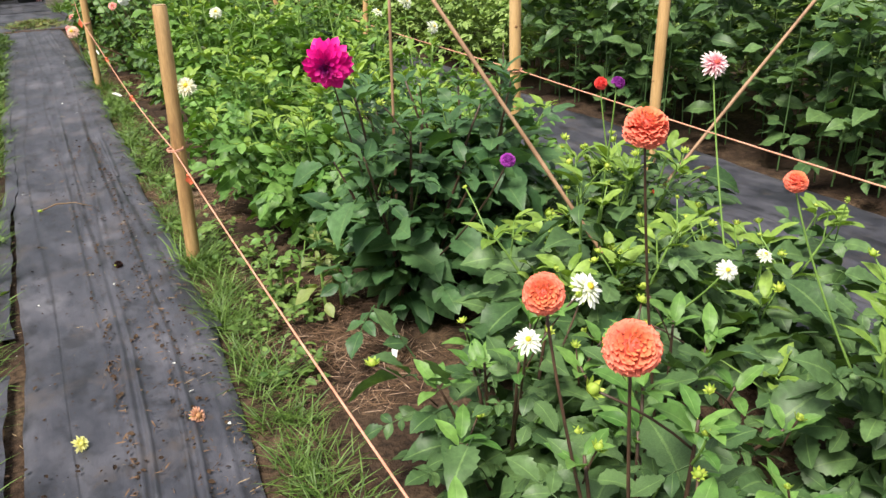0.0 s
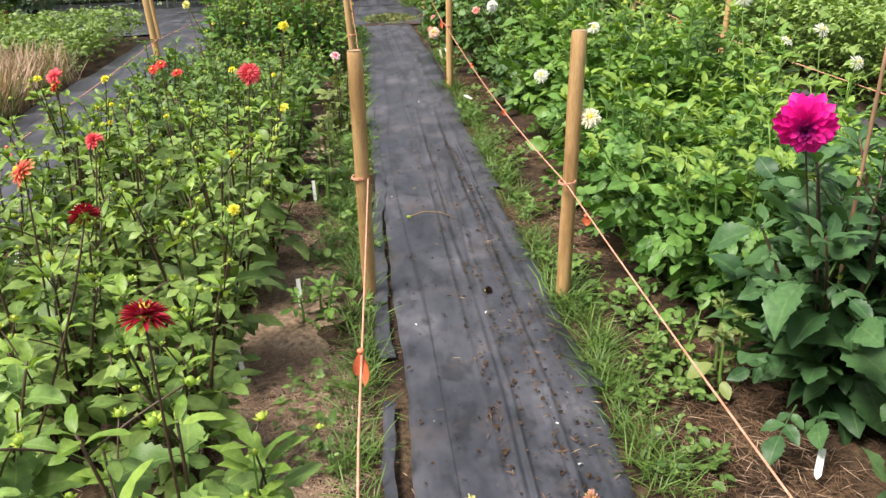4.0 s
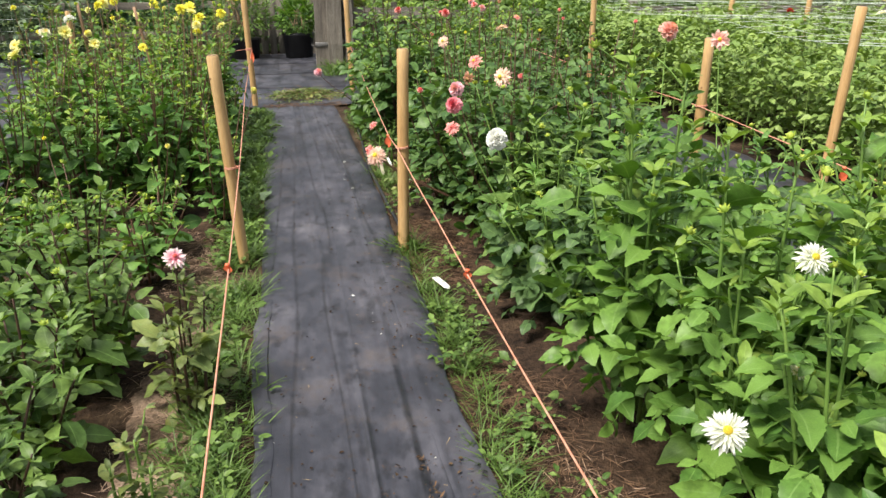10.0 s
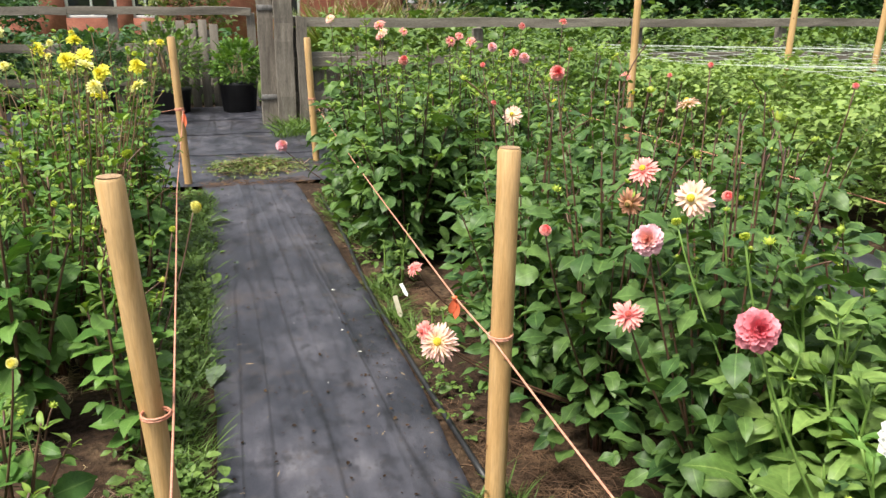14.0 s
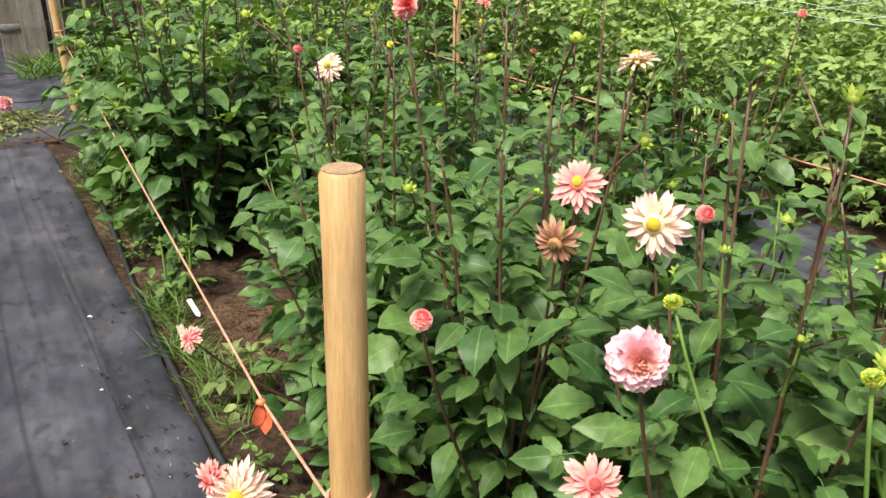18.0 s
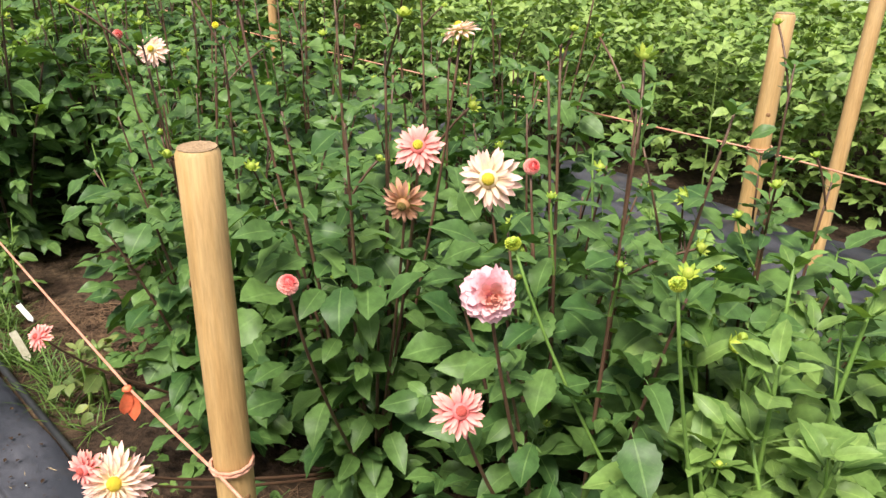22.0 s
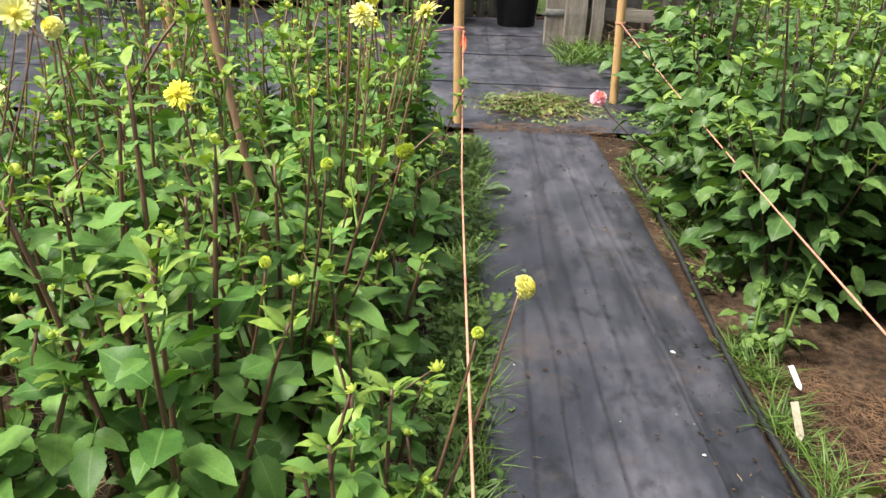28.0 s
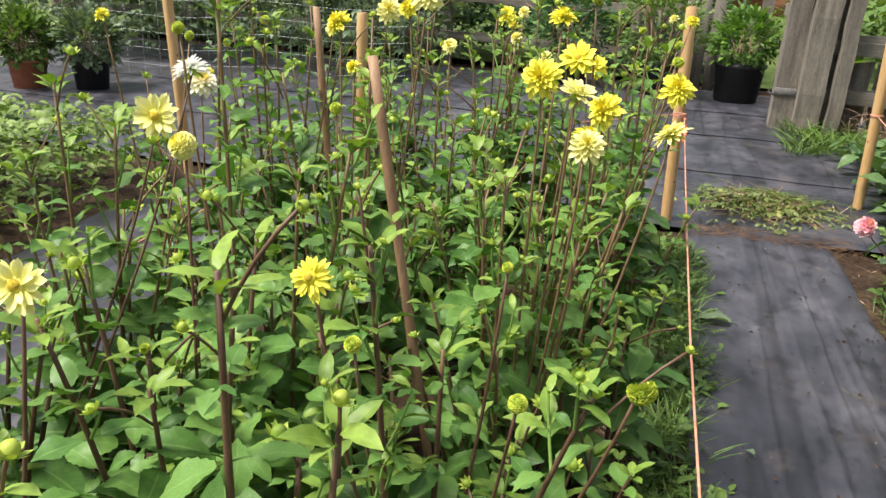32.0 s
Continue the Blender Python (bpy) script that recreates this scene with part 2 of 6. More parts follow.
OLD_WOOD = surface("weathered_wood", [(0.3, (0.1, 0.085, 0.07)), (0.55, (0.2, 0.175, 0.145)), (0.75, (0.3, 0.27, 0.22))], 3, 0.85, 50, 0.45, 0.5, (5, 5, 0.5))
OLD_RAIL = surface("weathered_rail_wood", [(0.3, (0.12, 0.105, 0.085)), (0.55, (0.22, 0.195, 0.16)), (0.75, (0.32, 0.29, 0.24))], 3, 0.85, 50, 0.45, 0.5, (0.5, 5, 5))
TWINE = surface("orange_twine", [(0.3, (0.52, 0.2, 0.12)), (0.7, (0.64, 0.35, 0.25))], 30, 0.8, 300, 0.3, 0.4)
TAG = surface("orange_tape", [(0.3, (0.75, 0.12, 0.05)), (0.7, (0.85, 0.22, 0.1))], 20, 0.5, 90, 0.2, 0.2)
CANE = surface("bamboo_cane", [(0.3, (0.2, 0.11, 0.06)), (0.7, (0.36, 0.22, 0.13))], 8, 0.6, 60, 0.3, 0.2, (3, 3, 0.5))
PALE_WOOD = surface("pale_wood", [(0.3, (0.36, 0.32, 0.22)), (0.7, (0.55, 0.51, 0.4))], 20, 0.7, 90, 0.3, 0.1)
STRAW = surface("straw", [(0.3, (0.24, 0.16, 0.08)), (0.7, (0.5, 0.38, 0.22))], 6, 0.8, 90, 0.3, 0.2)
DRY = surface("dry_leaves", [(0.3, (0.06, 0.032, 0.018)), (0.7, (0.19, 0.11, 0.06))], 9, 0.85, 60, 0.3, 0.2)
PLASTIC_WHITE = surface("white_plastic", [(0.3, (0.7, 0.7, 0.66)), (0.7, (0.82, 0.82, 0.79))], 20, 0.4, 90, 0.1, 0.05)
PLASTIC_BLACK = surface("black_plastic", [(0.3, (0.012, 0.012, 0.013)), (0.7, (0.03, 0.03, 0.032))], 5, 0.45, 60, 0.2, 0.1)
TERRACOTTA = surface("terracotta", [(0.3, (0.3, 0.09, 0.045)), (0.7, (0.42, 0.16, 0.08))], 6, 0.8, 60, 0.2, 0.2)
NET = surface("white_netting", [(0.3, (0.55, 0.6, 0.55)), (0.7, (0.7, 0.74, 0.7))], 10, 0.5, 90, 0.1, 0.0)
BRICK = surface("brick", [(0.3, (0.2, 0.06, 0.04)), (0.7, (0.36, 0.14, 0.09))], 2, 0.9, 25, 0.3, 0.3)
PAINT_WHITE = surface("white_paint", [(0.3, (0.72, 0.72, 0.7)), (0.7, (0.82, 0.82, 0.8))], 4, 0.5, 60, 0.1, 0.05)
ROOF = surface("roof_tile", [(0.3, (0.1, 0.05, 0.04)), (0.7, (0.2, 0.11, 0.08))], 3, 0.85, 25, 0.3, 0.3)
METAL = surface("weathered_steel", [(0.3, (0.09, 0.085, 0.08)), (0.7, (0.19, 0.185, 0.18))], 20, 0.4, 90, 0.2, 0.1)
STEM_DARK = surface("dark_stem", [(0.3, (0.04, 0.022, 0.016)), (0.7, (0.09, 0.05, 0.03))], 12, 0.5, 80, 0.2, 0.1)
STEM_PURPLE = surface("purple_brown_stem", [(0.3, (0.075, 0.035, 0.025)), (0.7, (0.15, 0.085, 0.05))], 12, 0.5, 80, 0.2, 0.1)
STEM_GREEN = surface("green_stem", [(0.3, (0.12, 0.22, 0.045)), (0.7, (0.2, 0.32, 0.07))], 12, 0.5, 80, 0.2, 0.1)
STEM_BROWN = surface("brown_stem", [(0.3, (0.13, 0.075, 0.04)), (0.7, (0.22, 0.14, 0.07))], 12, 0.5, 80, 0.2, 0.1)
GLASS_DARK, _n, _l, _b = mat("window_glass", 0.08, 0.0, 0.6)
_b.inputs["Base Color"].default_value = (0.02, 0.025, 0.03, 1)

LEAF_LUSH = leaf_material("lush_leaf", (0.045, 0.12, 0.016), (0.14, 0.27, 0.04))
LEAF_MID = leaf_material("mid_leaf", (0.038, 0.09, 0.017), (0.14, 0.24, 0.042), yellow=0.06)
LEAF_DARK = leaf_material("dark_leaf", (0.022, 0.065, 0.02), (0.07, 0.155, 0.042), (0.14, 0.22, 0.08))
LEAF_OLD = leaf_material("tired_leaf", (0.06, 0.1, 0.025), (0.2, 0.26, 0.06), yellow=0.2)
LEAF_GREY = leaf_material("grey_green_leaf", (0.06, 0.11, 0.05), (0.15, 0.22, 0.1))
LEAF_COOL = leaf_material("cool_leaf", (0.028, 0.07, 0.02), (0.09, 0.17, 0.045), yellow=0.04)
LEAF_TIP = leaf_material("young_leaf", (0.085, 0.17, 0.02), (0.2, 0.32, 0.045), (0.24, 0.34, 0.08))
LEAF_LIGHT = leaf_material("light_leaf", (0.06, 0.13, 0.022), (0.18, 0.3, 0.06), (0.3, 0.4, 0.12))
LEAF_LIME = leaf_material("lime_leaf", (0.038, 0.115, 0.017), (0.13, 0.265, 0.045))
LEAF_ROW = leaf_material("row_leaf", (0.028, 0.08, 0.018), (0.105, 0.2, 0.04), yellow=0.03)
LEAF_SOFT = leaf_material("soft_leaf", (0.055, 0.115, 0.02), (0.2, 0.3, 0.06), yellow=0.05)
GRASS = leaf_material("grass_blade", (0.034, 0.078, 0.012), (0.11, 0.2, 0.03), (0.16, 0.25, 0.07), yellow=0.08)
LEAF_CROP = leaf_material("crop_leaf", (0.08, 0.16, 0.028), (0.25, 0.37, 0.08), yellow=0.04)
STRAW_BLADE = leaf_material("dry_grass_blade", (0.19, 0.13, 0.07), (0.43, 0.33, 0.19), (0.4, 0.32, 0.18), 0.7, 0.15)
BUD = leaf_material("bud_scale", (0.16, 0.3, 0.03), (0.4, 0.5, 0.06), (0.4, 0.5, 0.1))

PETALS = {
    "coral": petal_material("coral_petal", (0.58, 0.05, 0.035), (0.88, 0.25, 0.16), (0.8, 0.27, 0.12)),
    "red": petal_material("red_petal", (0.55, 0.015, 0.02), (0.78, 0.07, 0.06)),
    "pinkred": petal_material("pink_red_petal", (0.6, 0.02, 0.06), (0.85, 0.12, 0.14)),
    "darkred": petal_material("dark_red_petal", (0.16, 0.003, 0.012), (0.36, 0.01, 0.03)),
    "magenta": petal_material("magenta_petal", (0.5, 0.0, 0.16), (0.8, 0.006, 0.28), (0.14, 0.005, 0.09)),
    "white": petal_material("white_petal", (0.76, 0.8, 0.55), (0.88, 0.88, 0.82), (0.75, 0.78, 0.4), through=0.4),
    "ball_white": petal_material("pure_white_petal", (0.84, 0.84, 0.74), (0.89, 0.89, 0.85), through=0.42),
    "pink": petal_material("pink_petal", (0.8, 0.2, 0.18), (0.86, 0.42, 0.38), (0.85, 0.5, 0.16)),
    "peach": petal_material("peach_petal", (0.9, 0.76, 0.46), (0.89, 0.58, 0.52), (0.85, 0.6, 0.1)),
    "rose": petal_material("rose_petal", (0.84, 0.28, 0.36), (0.89, 0.55, 0.6), (0.86, 0.46, 0.36)),
    "salmon": petal_material("salmon_petal", (0.82, 0.16, 0.17), (0.89, 0.43, 0.38), (0.75, 0.08, 0.09)),
    "bicolor": petal_material("white_tipped_pink_petal", (0.7, 0.06, 0.16), (0.87, 0.72, 0.72), (0.5, 0.02, 0.06)),
    "yellow": petal_material("yellow_petal", (0.74, 0.66, 0.03), (0.87, 0.82, 0.1), (0.7, 0.6, 0.02)),
    "pale": petal_material("pale_yellow_petal", (0.76, 0.72, 0.12), (0.87, 0.84, 0.36), (0.75, 0.65, 0.06)),
    "cream": petal_material("cream_petal", (0.83, 0.76, 0.4), (0.87, 0.84, 0.68), (0.8, 0.65, 0.1)),
    "blush": petal_material("blush_petal", (0.86, 0.36, 0.3), (0.9, 0.58, 0.5), (0.84, 0.4, 0.25)),
    "pinkrose": petal_material("deep_rose_petal", (0.74, 0.14, 0.2), (0.86, 0.33, 0.38), (0.7, 0.12, 0.16)),
    "lime": petal_material("lime_petal", (0.28, 0.4, 0.04), (0.55, 0.62, 0.08)),
    "purple": petal_material("purple_petal", (0.16, 0.01, 0.2), (0.4, 0.06, 0.42)),
    "spent": petal_material("spent_petal", (0.03, 0.015, 0.012), (0.05, 0.025, 0.02)),
    "faded": petal_material("faded_petal", (0.4, 0.2, 0.06), (0.75, 0.4, 0.28), (0.2, 0.1, 0.03)),
}
CENTRE_Y = surface("yellow_florets", [(0.3, (0.55, 0.36, 0.02)), (0.7, (0.75, 0.6, 0.05))], 200, 0.8, 400, 0.4, 0.6)
CENTRE_R = surface("red_florets", [(0.3, (0.5, 0.05, 0.05)), (0.7, (0.72, 0.14, 0.1))], 200, 0.8, 400, 0.4, 0.6)
CENTRE_D = surface("spent_florets", [(0.3, (0.06, 0.04, 0.01)), (0.7, (0.22, 0.16, 0.03))], 200, 0.8, 400, 0.4, 0.6)


# ---- mesh tools ----
class Geo:
    """Gathers pieces of a mesh: vertices, faces, and two coordinates for each vertex."""

    def __init__(self):
        self.v, self.f, self.uv, self.ring, self.n = [], [], [], [], 0

    def add(self, v, faces, uv=None, ring=None):
        v = np.asarray(v, float)
        self.v.append(v)
        for f in faces:
            f = np.asarray(f, np.int64)
            self.f.append(f.reshape(-1, f.shape[-1]) + self.n)
        self.uv.append(np.zeros((len(v), 2)) if uv is None else np.asarray(uv, float))
        self.ring.append(np.zeros(len(v)) if ring is None else np.broadcast_to(ring, (len(v),)))
        self.n += len(v)
        return self

    def stamp(self, piece, turns, places, ring=None):
        """Copies of a piece (v, faces, uv) at many turns (k, 3, 3) and places (k, 3)."""
        v, faces, uv = piece
        k, m = len(places), len(v)
        if not k:
            return self
        out = np.einsum("kij,mj->kmi", np.asarray(turns), v) + np.asarray(places)[:, None]
        off = (np.arange(k) * m)[:, None, None]
        self.add(out.reshape(-1, 3), [(np.asarray(f)[None] + off).reshape(-1, np.asarray(f).shape[-1]) for f in faces],
                 np.tile(uv, (k, 1)), None if ring is None else np.repeat(ring, m))
        return self

    def mesh(self, name, material, smooth=True):
        me = bpy.data.meshes.new(name)
        if not self.n:
            return me
        v = np.concatenate(self.v)
        loops = np.concatenate([f.reshape(-1) for f in self.f])
        totals = np.concatenate([np.full(len(f), f.shape[1]) for f in self.f])
        me.vertices.add(len(v))
        me.vertices.foreach_set("co", v.astype(np.float32).reshape(-1))
        me.loops.add(len(loops))
        me.loops.foreach_set("vertex_index", loops.astype(np.int32))
        me.polygons.add(len(totals))
        me.polygons.foreach_set("loop_start", np.r_[0, np.cumsum(totals)[:-1]].astype(np.int32))
        me.polygons.foreach_set("loop_total", totals.astype(np.int32))
        me.update(calc_edges=True)
        me.polygons.foreach_set("use_smooth", np.full(len(totals), smooth))
        uv = np.concatenate(self.uv)
        me.uv_layers.new(name="leaf").data.foreach_set("uv", uv[loops].astype(np.float32).reshape(-1))
        ring = np.concatenate(self.ring)
        if ring.any():
            me.uv_layers.new(name="ring").data.foreach_set("uv", np.stack([ring, ring], 1)[loops].astype(np.float32).reshape(-1))
        for one in material if isinstance(material, (list, tuple)) else [material]:
            me.materials.append(one)
        return me


def part(name, geo, material, parent=None, label="", at=None, smooth=True):
    data = geo if isinstance(geo, bpy.types.Mesh) else geo.mesh(name, material, smooth)
    ob = new(name, data)
    if parent:
        ob.parent = parent
    if at is not None:
        ob.matrix_basis = at
    if label:
        tagged(ob, label)
    return ob


def thing(name, at, label, category, group="", kind=""):
    ob = new(name)
    ob.empty_display_size = 0.1
    ob.matrix_basis = at if isinstance(at, Matrix) else Matrix.Translation(at)
    return tagged(ob, label, category, group, kind)


def tube(path, radii, sides=6, cap=True):
    """A piece round a line of points."""
    p = np.asarray(path, float)
    r = np.broadcast_to(np.asarray(radii, float), (len(p),))
    d = np.gradient(p, axis=0)
    d /= np.linalg.norm(d, axis=1)[:, None] + 1e-9
    ref = np.array([0.0, 0, 1]) if abs(d[0, 2]) < 0.9 else np.array([1.0, 0, 0])
    x = np.cross(d, ref)
    x /= np.linalg.norm(x, axis=1)[:, None] + 1e-9
    y = np.cross(d, x)
    a = np.linspace(0, 2 * np.pi, sides, endpoint=False)
    v = p[:, None] + r[:, None, None] * (np.cos(a)[None, :, None] * x[:, None] + np.sin(a)[None, :, None] * y[:, None])
    i, j = np.meshgrid(np.arange(len(p) - 1), np.arange(sides), indexing="ij")
    jn = (j + 1) % sides
    f = np.stack([i * sides + j, i * sides + jn, (i + 1) * sides + jn, (i + 1) * sides + j], -1).reshape(-1, 4)[:, ::-1]
    faces = [f]
    if cap:
        faces += [np.arange(sides)[None], (np.arange(sides)[::-1] + (len(p) - 1) * sides)[None]]
    t = np.repeat(np.linspace(0, 1, len(p)), sides)
    return v.reshape(-1, 3), faces, np.stack([np.full_like(t, 0.3), t], 1)


def box(lo, hi, bevel=0.004):
    """A piece: a box with chamfered edges."""
    bm = bmesh.new()
    bmesh.ops.create_cube(bm, size=1, matrix=Matrix.Translation((Vector(lo) + Vector(hi)) / 2) @ Matrix.Diagonal((*(Vector(hi) - Vector(lo)), 1)))
    if bevel:
        bmesh.ops.bevel(bm, geom=bm.edges[:], offset=bevel, segments=1, affect="EDGES")
    bm.verts.index_update()
    v = np.array([w.co[:] for w in bm.verts])
    sizes = {}
    for f in bm.faces:
        sizes.setdefault(len(f.verts), []).append([w.index for w in f.verts])
    bm.free()
    return v, [np.array(f) for f in sizes.values()], np.zeros((len(v), 2))


def blade(length=1.0, width=0.5, segs=5, fold=0.15, curl=0.25, wide_at=0.38, saw=0.0, tip=1.0, ripple=0.0):
    """A piece: a leaf or petal along y, normal z."""
    u = np.linspace(0, 1, segs + 1)
    w = u ** (1.3 * wide_at + 0.25) * (1 - u) ** (0.75 * tip)
    w = w / w.max() * width / 2
    w[0], w[-1] = max(0.06 * width, 1e-3), 0.015 * width
    if saw:
        w[1:-1] *= 1 + saw * np.where(np.arange(segs - 1) % 2, -1, 1)
    back = np.zeros_like(u)
    if saw:
        back[1:-1] = np.where(np.arange(segs - 1) % 2, 0.0, 0.03)
    z = -curl * u ** 2 * length
    zl, zr = ripple * np.sin(7 * u + 1) * w, ripple * np.sin(8 * u + 3) * w
    v = np.concatenate([np.stack([-w, (u - back) * length, z + fold * w + zl], 1), np.stack([0 * w, u * length, z], 1), np.stack([w, (u - back) * length, z + fold * w + zr], 1)])
    m = segs + 1
    i = np.arange(segs)
    f = np.concatenate([np.stack([i, i + m, i + m + 1, i + 1], 1), np.stack([i + m, i + 2 * m, i + 2 * m + 1, i + m + 1], 1)])
    uv = np.concatenate([np.stack([0 * u, u], 1), np.stack([0 * u + 0.5, u], 1), np.stack([0 * u + 1, u], 1)])
    return v, [f], uv


def turn_z(a):
    c, s = np.cos(a), np.sin(a)
    return np.array([[c, -s, 0], [s, c, 0], [0, 0, 1]])


def frames(ways, roll, up=(0, 0, 1)):
    """Turns whose y points along each way, z as near to up as it goes, then rolled round y."""
    y = ways / (np.linalg.norm(ways, axis=1)[:, None] + 1e-9)
    x = np.cross(y, np.asarray(up, float))
    flat = np.linalg.norm(x, axis=1) < 1e-3
    x[flat] = (1, 0, 0)
    x /= np.linalg.norm(x, axis=1)[:, None]
    z = np.cross(x, y)
    c, s = np.cos(roll)[:, None], np.sin(roll)[:, None]
    return np.stack([c * x + s * z, y, c * z - s * x], -1)


def compound(rng, pairs=1, size=0.55, segs=5, saw=0.1, width=0.6):
    """A dahlia leaf of length 1 along y: an end leaflet, pairs of side leaflets and the stalk."""
    g = Geo()
    lf = blade(1, width * rng.uniform(0.85, 1.12), segs, rng.uniform(0.15, 0.45), rng.uniform(0.05, 0.5), rng.uniform(0.3, 0.45), saw, rng.uniform(0.95, 1.3), 0.2)
    k = 1 - size
    turns, places = [np.eye(3) * size], [(0, k, -0.02)]
    for p in range(pairs):
        at = k * (0.68 - 0.36 * p)
        s = size * (0.66 - 0.14 * p) * rng.uniform(0.9, 1.1)
        for sign in (-1, 1):
            a = sign * radians(rng.uniform(48, 70))
            b = rng.uniform(-0.35, 0.2)
            tilt = turn_z(-a) @ np.array([[1, 0, 0], [0, np.cos(b), -np.sin(b)], [0, np.sin(b), np.cos(b)]])
            turns.append(tilt * s)
            places.append((0, at, 0))
    g.stamp(lf, np.array(turns), np.array(places))
    stalk = tube([(0, 0, 0), (0, k * 0.5, 0.012), (0, k, -0.015)], [0.016, 0.012, 0.008], 3, False)
    g.add(*stalk)
    uv = np.concatenate(g.uv)
    return np.concatenate(g.v), [np.concatenate([f for f in g.f if f.shape[1] == 4])], uv


rng = np.random.default_rng(7)
LEAVES = {
    "broad": [compound(rng, p, z, 14, 0.085, 0.64) for p, z in ((0, 0.84), (1, 0.54), (0, 0.78), (1, 0.5), (1, 0.58), (2, 0.44))],
    "pinnate": [compound(rng, p, z, 11, 0.085, 0.6) for p, z in ((2, 0.42), (2, 0.38), (1, 0.5), (1, 0.52))],
    "small": [compound(rng, p, z, 6, 0.05, 0.6) for p, z in ((1, 0.5), (2, 0.42), (1, 0.55), (0, 0.75))],
    "ovate": [compound(rng, p, z, 14, 0.045, w) for p, z, w in ((0, 0.84, 0.66), (0, 0.78, 0.6), (0, 0.86, 0.7), (0, 0.8, 0.62), (1, 0.6, 0.62))],
    "young": [compound(rng, 0, 0.88, 7, 0.06, 0.44)],
    "far": [compound(rng, 1, 0.6, 3, 0.0, 0.6)],
}


# ---- flowers ----
def flower_mesh(style, colour):
    g, r = Geo(), np.random.default_rng(len(style) * 31 + len(colour))
    n, wide, far, lo, hi, width, tip, fold, curl, lift = {
        "ball": (170, 124, 0.55, 0.62, 0.78, 1.05, 0.3, 0.75, -0.3, 0.05),
        "full": (140, 124, 0.55, 0.62, 0.96, 0.46, 0.32, 0.4, -0.1, 0.0),
        "deco": (64, 104, 0.6, 0.42, 1.0, 0.36, 0.85, 0.55, 0.05, 0.0),
        "large": (96, 114, 0.6, 0.42, 1.02, 0.38, 0.62, 0.42, 0.1, 0.0),
        "cactus": (76, 106, 0.55, 0.4, 1.0, 0.2, 1.1, 0.9, 0.02, 0.0),
        "star": (44, 104, 0.42, 0.5, 1.0, 0.25, 0.95, 0.5, 0.02, 0.0),
        "open": (26, 84, 0.5, 0.72, 1.0, 0.36, 0.7, 0.45, 0.08, 0.0),
    }[style]
    t = (np.arange(n) + 0.5) / n
    first = {"star": 0.36, "open": 0.35, "cactus": 0.2}.get(style, 0.0)
    t = first + (1 - first) * t
    phi = np.arange(n) * 2.399963 + r.normal(0, 0.08, n)
    th = np.radians(wide) * t ** far + r.normal(0, 0.05, n)
    ways = np.stack([np.sin(th) * np.cos(phi), np.sin(th) * np.sin(phi), np.cos(th)], 1)
    ups = np.stack([-np.cos(th) * np.cos(phi), -np.cos(th) * np.sin(phi), np.sin(th)], 1)
    x = np.cross(ways, ups)
    turns = np.stack([x, ways, ups], -1)
    length = (lo + (hi - lo) * t) * 0.5 * r.uniform(0.84, 1.08, n)
    tw = r.normal(0, 0.3, n)[:, None]
    turns = np.stack([np.cos(tw) * x + np.sin(tw) * ups, ways, np.cos(tw) * ups - np.sin(tw) * x], -1)
    piece = blade(1, width, 6, fold, curl, 0.62, 0.0, tip)
    base = ways * 0.06 + np.array([0, 0, -0.12]) * t[:, None]
    if style == "ball":
        tang = -ups
        lie = 1.25 + 0.5 * (1 - t)[:, None]
        w2 = tang + ways * lie
        w2 /= np.linalg.norm(w2, axis=1)[:, None]
        u2 = np.cross(np.cross(w2, ways), w2)
        u2 /= np.linalg.norm(u2, axis=1)[:, None] + 1e-9
        turns = np.stack([np.cross(w2, u2), w2, u2], -1)
        base = ways * 0.27
        length = 0.25 * (0.35 + 0.65 * t ** 0.6) * r.uniform(0.9, 1.1, n)
    v, f, uv = dome(0.27 if style == "ball" else 0.16, 0.27 if style == "ball" else 0.1, 4, 10)
    g.add(v, f, uv + (0.5, 0.3), 0.3)
    g.add(v * (1, 1, -0.8), [f[0][:, ::-1]], uv + (0.5, 0.3), 0.9)
    g.stamp(piece, turns * length[:, None, None], base, np.clip(t, 0.01, 1))
    return g.mesh("flower", PETALS[colour])


def dome(r, h, rings=4, sides=10):
    v, f = [], []
    for i in range(rings + 1):
        a = i / rings * np.pi / 2
        for j in range(sides):
            b = 2 * np.pi * j / sides
            v.append((r * np.cos(a) * np.cos(b) + 1e-4 * j, r * np.cos(a) * np.sin(b), h * np.sin(a)))
    for i in range(rings):
        for j in range(sides):
            k = (j + 1) % sides
            f.append((i * sides + j, i * sides + k, (i + 1) * sides + k, (i + 1) * sides + j))
    return np.array(v), [np.array(f)], np.zeros((len(v), 2))


def bud_mesh():
    g = Geo()
    v, f, uv = dome(0.5, 0.55, 4, 9)
    g.add(v, f, uv)
    g.add(v * (1, 1, -0.7), [f[0][:, ::-1]], uv)
    k = 8
    a = np.arange(k) * 2 * np.pi / k
    ways = np.stack([np.cos(a), np.sin(a), np.full(k, 0.5)], 1)
    g.stamp(blade(1.0, 0.42, 4, 0.2, -0.2), frames(ways, np.zeros(k)), np.stack([0.2 * np.cos(a), 0.2 * np.sin(a), np.full(k, -0.3)], 1))
    return g.mesh("bud", BUD)


